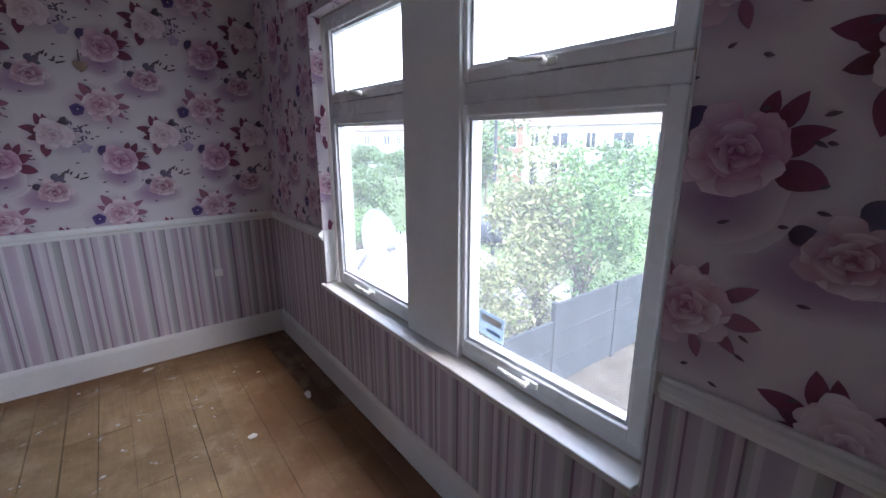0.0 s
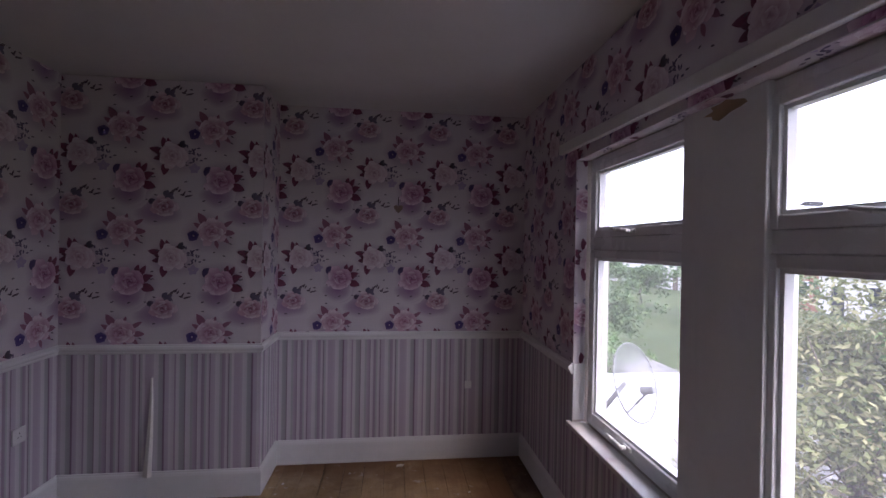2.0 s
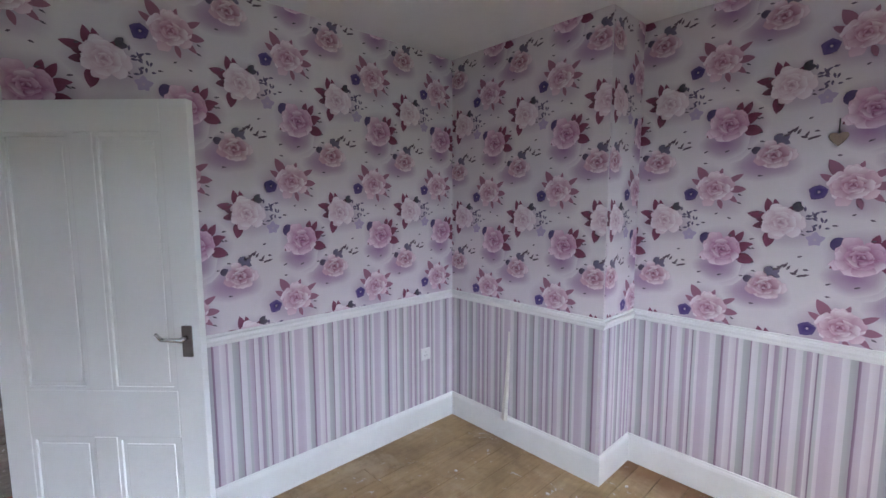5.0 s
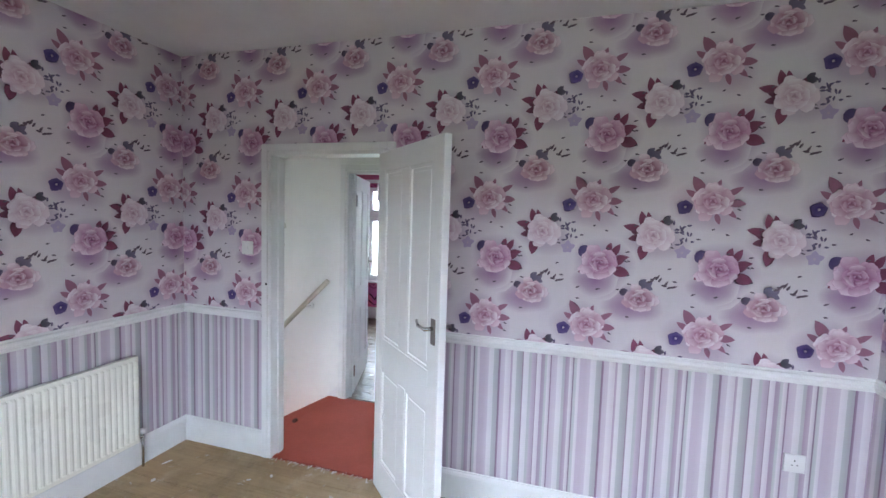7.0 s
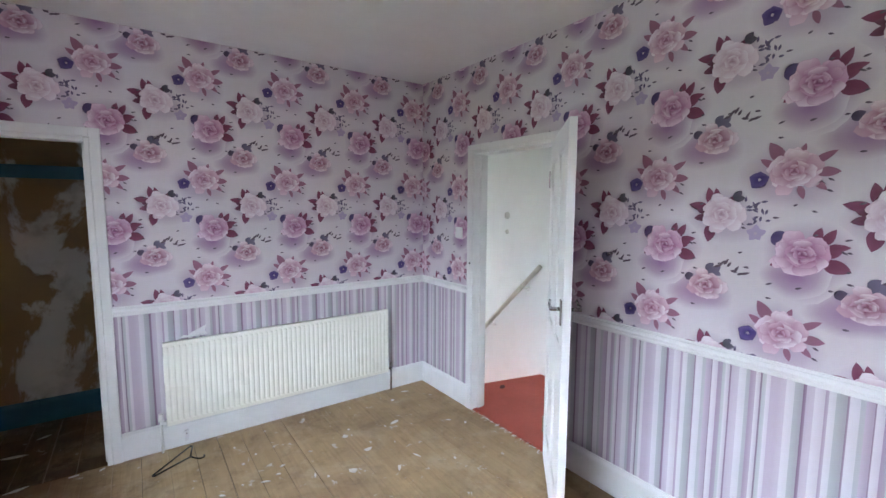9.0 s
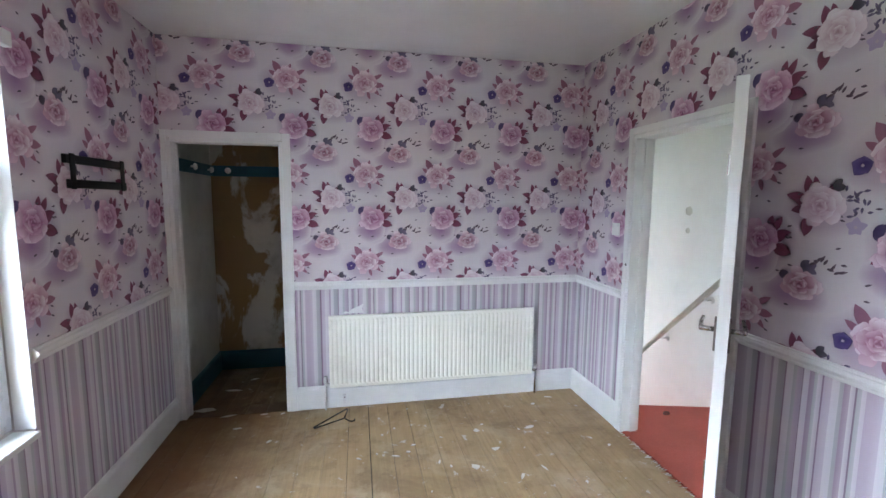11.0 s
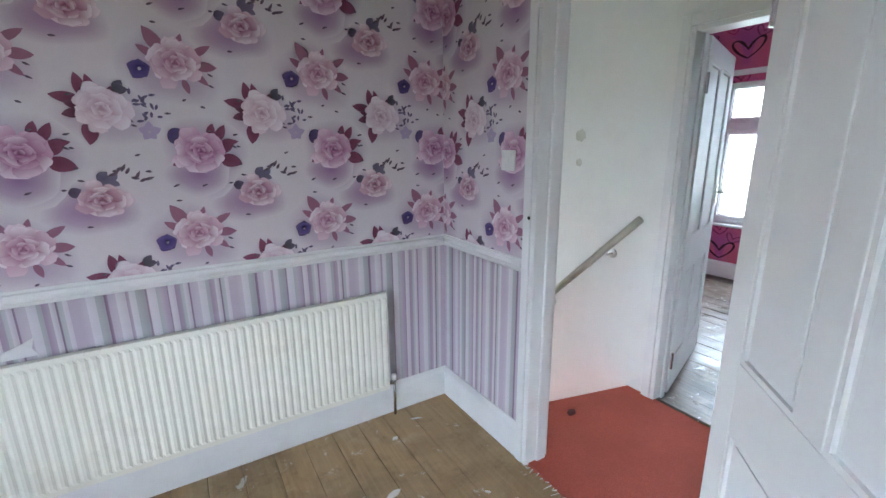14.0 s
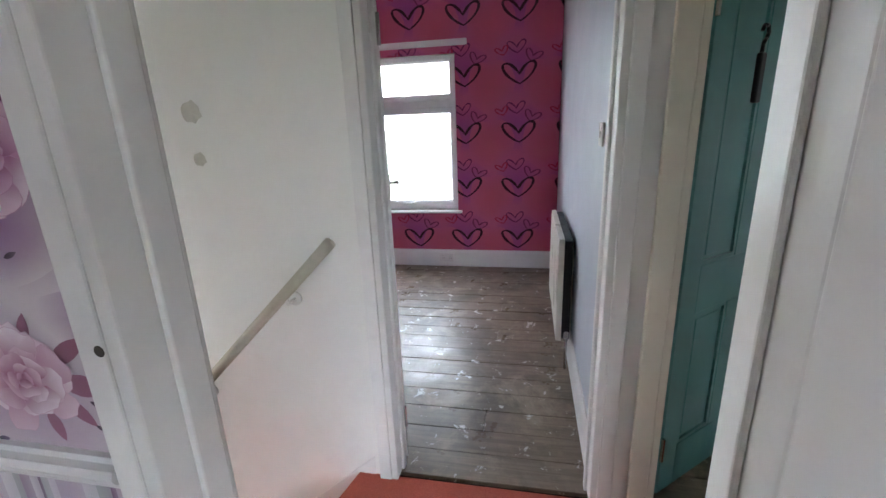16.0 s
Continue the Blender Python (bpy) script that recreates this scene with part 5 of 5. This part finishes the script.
box(bm, 12.4, 12.55, -60, 90, GZ - 0.12, GZ + 0.01, 0.01)
structure("kerb", bm, M_PAVE, "concrete kerb", "kerb")

fence = thing("garden_fence", pose(0.33, 5.16, GZ), "grey panel fence between the front gardens", "fence")
for i in range(4):
    x0 = 5.54 + i * 1.88
    bm = bmesh.new()
    box(bm, x0 - 0.05, x0 + 0.05, -0.05, 0.05, 0, 1.30 if i == 0 else 1.60, 0.008)
    part("post", bm, M_POST, fence)
    if i < 3:
        drop = 0.30 if i == 0 else 0.0
        for j in range(3):
            bm = bmesh.new()
            box(bm, x0 + 0.05, x0 + 1.83, -0.022, 0.022, max(0.0, 0.03 + j * 0.51 - drop), 0.53 + j * 0.51 - drop, 0.006)
            part("panel", bm, M_FENCE, fence)
            bm = bmesh.new()
            box(bm, x0 + 0.05, x0 + 1.83, -0.034, 0.034, 0.525 + j * 0.51 - drop, 0.55 + j * 0.51 - drop, 0.006)
            part("rail", bm, M_FENCE, fence)

plant("shrub", (6.9, 6.3, GZ), 1.0, 1.40, (0.90, 0.75, 1.00), 6500, 0.115, M_BUSH, "straggly shrub with pale drying leaves", "shrub", 3, 6)
plant("shrub", (8.7, 6.4, GZ), 1.9, 2.40, (1.15, 0.85, 1.50), 13000, 0.125, M_BUSH, "tall straggly shrub with pale drying leaves", "shrub", 5, 6)
plant("shrub", (10.2, 6.2, GZ), 1.7, 2.45, (1.30, 0.80, 1.60), 12500, 0.12, M_IVY, "dense green shrub behind the fence", "shrub", 8, 4)
plant("tree", (18.5, 18.6, GZ), 2.2, 3.4, (2.2, 2.0, 1.7), 4200, 0.26, M_TREE, "small green street tree", "tree", 21)
plant("tree", (11.6, 19.0, GZ), 1.4, 2.0, (1.6, 2.4, 1.2), 3000, 0.24, M_TREE, "rounded green hedge-like tree", "tree", 23)
for i, (tx, ty, tz) in enumerate(((22.0, 3.0, 2.4), (21.4, 8.2, 2.0), (22.3, 12.6, 2.7), (21.8, 23.5, 2.6), (22.5, 28.0, 3.0), (21.7, 33.0, 2.4), (14.0, 42.0, 2.2), (18.0, 47.0, 2.6), (10.5, 45.0, 2.3), (7.0, 40.0, 2.1), (22.5, 41.0, 2.6))):
    plant("tree", (tx, ty, GZ), 1.8, tz, (1.9, 2.3, 1.4), 2600, 0.34, M_TREE, "leafy tree in a front garden along the street", "tree", 40 + i)
plant("hedge", (9.4, 15.5, GZ), 0.7, 1.0, (1.0, 2.2, 0.7), 2600, 0.17, M_IVY, "green front garden hedge", "hedge", 29, 3)

decal = thing("window_sticker", pose(3.1465, 1.973, 0.818, 3, 0, 0), "pale blue and white paper sticker on the window pane", "sticker")
bm = bmesh.new()
box(bm, -0.0012, 0.0, -0.066, 0.066, -0.048, 0.048)
n = Nodes("pale_blue_paper", 0.6)
n.colour(n.mix(n.noise(40.0, 4), (0.66, 0.74, 0.80), (0.56, 0.64, 0.72)))
thin, mixed = n.tree.nodes.new("ShaderNodeBsdfTranslucent"), n.tree.nodes.new("ShaderNodeMixShader")
thin.inputs[0].default_value, mixed.inputs[0].default_value = (0.62, 0.70, 0.78, 1), 0.45
n.link(n.bsdf.outputs[0], mixed.inputs[1])
n.link(thin.outputs[0], mixed.inputs[2])
n.link(mixed.outputs[0], n.tree.nodes["Material Output"].inputs[0])
part("paper", bm, n.mat, decal)
bm = bmesh.new()
box(bm, -0.0022, -0.0013, -0.052, 0.052, 0.006, 0.034)
part("band", bm, M_SWITCH, decal, "white printed band")
bm = bmesh.new()
box(bm, -0.0022, -0.0013, -0.052, 0.020, -0.030, -0.018)
part("bar", bm, painted("faded_blue_print", (0.30, 0.42, 0.55), 0.6), decal, "faded blue bar")


def loft(sections, material, name, parent, label=""):
    """A body through cross-sections: (x, half width at sill, half width at roof, bottom, belt, top)."""
    bm = bmesh.new()
    rings = []
    for x, wb, wt, z0, zb, z1 in sections:
        prof = [(-wb, z0), (-wb - 0.03, (z0 + zb) / 2), (-wb, zb), (-wt, z1 - 0.06), (-wt + 0.10, z1), (wt - 0.10, z1), (wt, z1 - 0.06), (wb, zb), (wb + 0.03, (z0 + zb) / 2), (wb, z0)]
        rings.append([bm.verts.new((x, y, z)) for y, z in prof])
    for a, b in zip(rings, rings[1:]):
        for i in range(10):
            bm.faces.new((a[i], a[(i + 1) % 10], b[(i + 1) % 10], b[i]))
    bm.faces.new(rings[0])
    bm.faces.new(rings[-1][::-1])
    return part(name, bm, material, parent, label, True)


def vehicle(name, m, body, cabin, paint, label, category, axles, width, r=0.31):
    ob = thing(name, m, label, category)
    b = loft(body, paint, "body", ob)
    loft(cabin, M_SCREEN, "windows", ob, "dark glazing")
    for x in axles:
        for s in (-1, 1):
            bm = bmesh.new()
            rod(bm, (x, s * (width - 0.18), r), (x, s * (width + 0.02), r), r, None, 20)
            w = part("wheel", bm, M_TYRE, ob, "black tyre")
            bm = bmesh.new()
            rod(bm, (x, s * (width + 0.021), r), (x, s * (width + 0.03), r), r * 0.62, r * 0.55, 16)
            part("rim", bm, M_CHROME, w, "metal rim")
    for s in (-1, 1):
        bm = bmesh.new()
        box(bm, body[0][0] - 0.02, body[0][0] + 0.05, s * width * 0.72 - 0.14, s * width * 0.72 + 0.14, body[0][4] - 0.2, body[0][4] - 0.06, 0.02)
        part("headlight", bm, M_SWITCH, ob, "pale headlight")
    return ob


vehicle("hatchback_car", pose(14.9, 13.4, GZ - 0.098, 0, 0, 100),
        [(-1.95, 0.70, 0.66, 0.30, 0.55, 0.68), (-1.7, 0.80, 0.74, 0.25, 0.62, 0.80), (-0.9, 0.83, 0.76, 0.22, 0.80, 0.92), (-0.2, 0.84, 0.62, 0.22, 0.86, 1.40), (0.8, 0.84, 0.62, 0.22, 0.88, 1.44), (1.6, 0.82, 0.60, 0.24, 0.90, 1.30), (1.95, 0.76, 0.66, 0.32, 0.80, 0.95)],
        [(-0.75, 0.80, 0.70, 0.84, 0.90, 0.98), (-0.2, 0.855, 0.64, 0.90, 0.92, 1.34), (0.8, 0.855, 0.64, 0.92, 0.94, 1.37), (1.55, 0.83, 0.61, 0.93, 0.95, 1.25)], M_CAR, "dark hatchback car parked on the street", "car", (-1.25, 1.25), 0.84)
vehicle("delivery_van", pose(7.2, 8.4, GZ, 0, 0, 180),
        [(-2.45, 0.80, 0.78, 0.35, 0.75, 0.95), (-2.1, 0.90, 0.85, 0.28, 0.95, 1.15), (-1.4, 0.94, 0.80, 0.25, 1.10, 1.80), (-1.0, 0.95, 0.82, 0.25, 1.15, 1.93), (1.0, 0.95, 0.82, 0.25, 1.15, 1.96), (2.4, 0.93, 0.80, 0.28, 1.12, 1.92)],
        [(-1.95, 0.86, 0.80, 1.12, 1.16, 1.22), (-1.4, 0.955, 0.815, 1.16, 1.20, 1.72), (-0.7, 0.965, 0.835, 1.20, 1.24, 1.74)], M_VAN, "white van parked in the neighbouring front garden", "van", (-1.6, 1.5), 0.95, 0.33)


def house(y0, w, wall_mat, label, seed):
    """A two-storey terraced house across the street, its front at x = 0 looking along -x."""
    ob = thing("terraced_house", pose(34.0, y0, GZ), label, "house", "houses across the street")
    bm = bmesh.new()
    box(bm, 0, 8, 0, w, 0, 5.4)
    wall_ob = part("wall", bm, wall_mat, ob)
    bm = bmesh.new()
    v = [bm.verts.new(p) for p in ((-0.35, 0, 5.3), (-0.35, w, 5.3), (4, w, 7.1), (4, 0, 7.1), (8.35, 0, 5.3), (8.35, w, 5.3))]
    for q in ((0, 1, 2, 3), (3, 2, 5, 4), (0, 3, 4), (1, 5, 2), (0, 4, 5, 1)):
        bm.faces.new([v[i] for i in q])
    roof = part("roof", bm, M_ROOF, ob)
    bm = bmesh.new()
    box(bm, 3.5, 4.3, w - 0.5, w - 0.002, 6.6, 7.7)
    part("chimney", bm, M_BRICK, roof)
    for yc, z0, z1, ww in ((w * 0.28, 0.9, 2.2, 1.7), (w * 0.28, 3.4, 4.7, 1.7), (w * 0.76, 3.5, 4.7, 0.9)):
        win = new("window")
        win.parent = ob
        bm = bmesh.new()
        for a0, a1, b0, b1 in ((yc - ww / 2, yc + ww / 2, z0 - 0.08, z0), (yc - ww / 2, yc + ww / 2, z1, z1 + 0.08), (yc - ww / 2 - 0.08, yc - ww / 2, z0 - 0.08, z1 + 0.08), (yc + ww / 2, yc + ww / 2 + 0.08, z0 - 0.08, z1 + 0.08), (yc - 0.04, yc + 0.04, z0, z1)):
            box(bm, -0.06, 0.0 - 0.001, a0, a1, b0, b1)
        part("frame", bm, M_PVC, win)
        bm = bmesh.new()
        box(bm, -0.03, -0.004, yc - ww / 2, yc + ww / 2, z0, z1)
        part("pane", bm, M_SCREEN, win)
    bm = bmesh.new()
    box(bm, -0.05, -0.001, w * 0.76 - 0.45, w * 0.76 + 0.45, 0, 2.1, 0.01)
    part("front_door", bm, M_BARK if seed % 2 else M_POST, ob)
    return ob


for k in range(13):
    house(-12 + k * 6.0, 5.996, M_BRICK if k in (2, 3, 7) else M_RENDER, "two-storey red brick terraced house with tiled roof" if k in (2, 3, 7) else "two-storey pale rendered terraced house with tiled roof", k)

lamp = thing("street_lamp", pose(12.2, 11.3, GZ + 0.01), "grey metal street lamp post on the pavement", "street lamp")
bm = bmesh.new()
rod(bm, (0, 0, 0), (0, 0, 5.6), 0.07, 0.045, 12)
part("post", bm, M_POST, lamp, "", True)
bm = bmesh.new()
rod(bm, (0, 0, 5.6), (0.8, 0, 5.75), 0.035, 0.03, 10)
part("arm", bm, M_POST, lamp, "", True)
bm = bmesh.new()
box(bm, 0.75, 1.2, -0.1, 0.1, 5.68, 5.80, 0.03)
part("head", bm, M_POST, lamp)

# perforated sheet: half of it is holes
n = Nodes("perforated_grey_metal", 0.5, 0.3)
n.colour(n.mix(n.noise(14.0, 4), (0.40, 0.41, 0.42), (0.30, 0.31, 0.32)))
n.bsdf.inputs["Alpha"].default_value = 0.5
M_MESH = n.mat
M_GALV = painted("weathered_grey_metal", (0.26, 0.27, 0.28), 0.55, 0.15)
dish = thing("satellite_dish", pose(3.24, 3.80, 0.42), "grey mesh satellite dish fixed to the outer wall", "satellite dish")
heart_of = Vector((0.344, -0.14, 0.32))
axis = Vector((0.50, -0.78, 0.30)).normalized()
turn = axis.to_track_quat("Z", "Y").to_matrix()
bm = bmesh.new()
rings = [[bm.verts.new(heart_of)]]
for r in (0.07, 0.14, 0.20, 0.25):
    ring = [bm.verts.new(heart_of + turn @ Vector((r * math.cos(a), r * math.sin(a), 0.9 * r * r))) for a in [2 * math.pi * i / 32 for i in range(32)]]
    p = rings[-1]
    for i in range(32):
        j = (i + 1) % 32
        bm.faces.new((p[0], ring[i], ring[j]) if len(p) == 1 else (p[i], ring[i], ring[j], p[j]))
    rings.append(ring)
rim = [v.co.copy() for v in rings[-1]]
part("reflector", bm, M_MESH, dish, "fine grey wire mesh", True)
bm = bmesh.new()
for a, b in zip(rim, rim[1:] + rim[:1]):
    rod(bm, a, b, 0.005, None, 6)
part("rim", bm, M_GALV, dish, "", True)
bm = bmesh.new()
rod(bm, (0, 0, 0), (0.20, -0.01, 0.05), 0.018)
rod(bm, (0.20, -0.01, 0.05), heart_of - axis * 0.02, 0.018)
box(bm, 0.0, 0.012, -0.05, 0.05, -0.07, 0.07, 0.002)
part("wall_arm", bm, M_GALV, dish, "", True)
bm = bmesh.new()
focus = heart_of + axis * 0.15 + Vector((0, 0, -0.06))
rod(bm, heart_of + Vector((0, 0, -0.20)), focus, 0.007)
rod(bm, focus + axis * 0.03, focus - axis * 0.05, 0.022, 0.028, 12)
part("feed_arm", bm, M_GALV, dish, "grey receiver on its arm")

# ---- outside: garden side ----
plant("tree", (-19.0, 1.5, GZ), 2.0, 2.5, (2.4, 3.6, 1.1), 2600, 0.34, M_TREE, "leafy garden tree behind the house", "tree", 31)
plant("tree", (-21.0, -4.0, GZ), 2.0, 2.5, (2.4, 3.6, 1.0), 2600, 0.34, M_TREE, "leafy garden tree behind the house", "tree", 33)

# ---- floors ----
bm = bmesh.new()
box(bm, 0, LX + 0.20, -1.03, LY + 0.2, -0.22, -0.020)
floor = structure("floor_bedroom", bm, M_GAP, "bare worn pine floorboards with stains and paint", "floor")
bm = bmesh.new()
box(bm, PX - 0.1, SX - 0.03, -1.3, LY + 0.2, -0.22, -0.020)
floor_pink = structure("floor_pink_room", bm, M_GAP, "bare glossy worn floorboards with paint spots", "floor")


def plank_mesh(w, length):
    bm = bmesh.new()
    box(bm, 0, w, 0, length, -0.0195, 0.0)
    bmesh.ops.bevel(bm, geom=[e for e in bm.edges if all(v.co.z > -0.001 for v in e.verts)], offset=0.0016, segments=1, affect="EDGES")
    return bm


def lay(parent, x0, x1, y0, y1, pitch, gap, material, seed, top=0.0):
    rng = random.Random(seed)
    count = max(1, round((x1 - x0) / pitch))
    step = (x1 - x0) / count
    for i in range(count):
        slit = gap * rng.choice((0.35, 0.5, 0.9, 1.5))
        cuts = [y0] + sorted(rng.sample([y0 + (y1 - y0) * q for q in (0.18, 0.31, 0.44, 0.57, 0.70, 0.83)], rng.choice((0, 1, 1)))) + [y1]
        for a, b in zip(cuts, cuts[1:]):
            ob = new("plank", mesh_of("plank", plank_mesh(step - slit, b - a - 0.0025), material))
            ob.location = (x0 + i * step + slit / 2, a, top + rng.uniform(-0.0015, 0.0015))
            ob.rotation_euler = (0, rng.uniform(-0.004, 0.004), 0)
            ob.parent = parent


lay(floor, 0.0, 2.84, 0.0, LY, 0.142, 0.0032, M_BOARDS, 2)
lay(floor, 2.84, LX, 0.0, 3.0, 0.100, 0.0032, M_BOARDS, 4)
# Darker brown boards at the alcove end of the window wall.
lay(floor, 2.84, LX, 3.0, LY, 0.100, 0.0032, M_DARKBOARDS, 6)
lay(floor, 2.15, LX, -0.93, -0.002, 0.142, 0.0032, M_DARKBOARDS, 3)
lay(floor_pink, PX, SX - 0.03, -1.2, 1.505, 0.150, 0.006, M_GREYBOARDS, 5)
lay(floor_pink, PX, SX - 0.03, 1.587, LY, 0.150, 0.006, M_GREYBOARDS, 7)
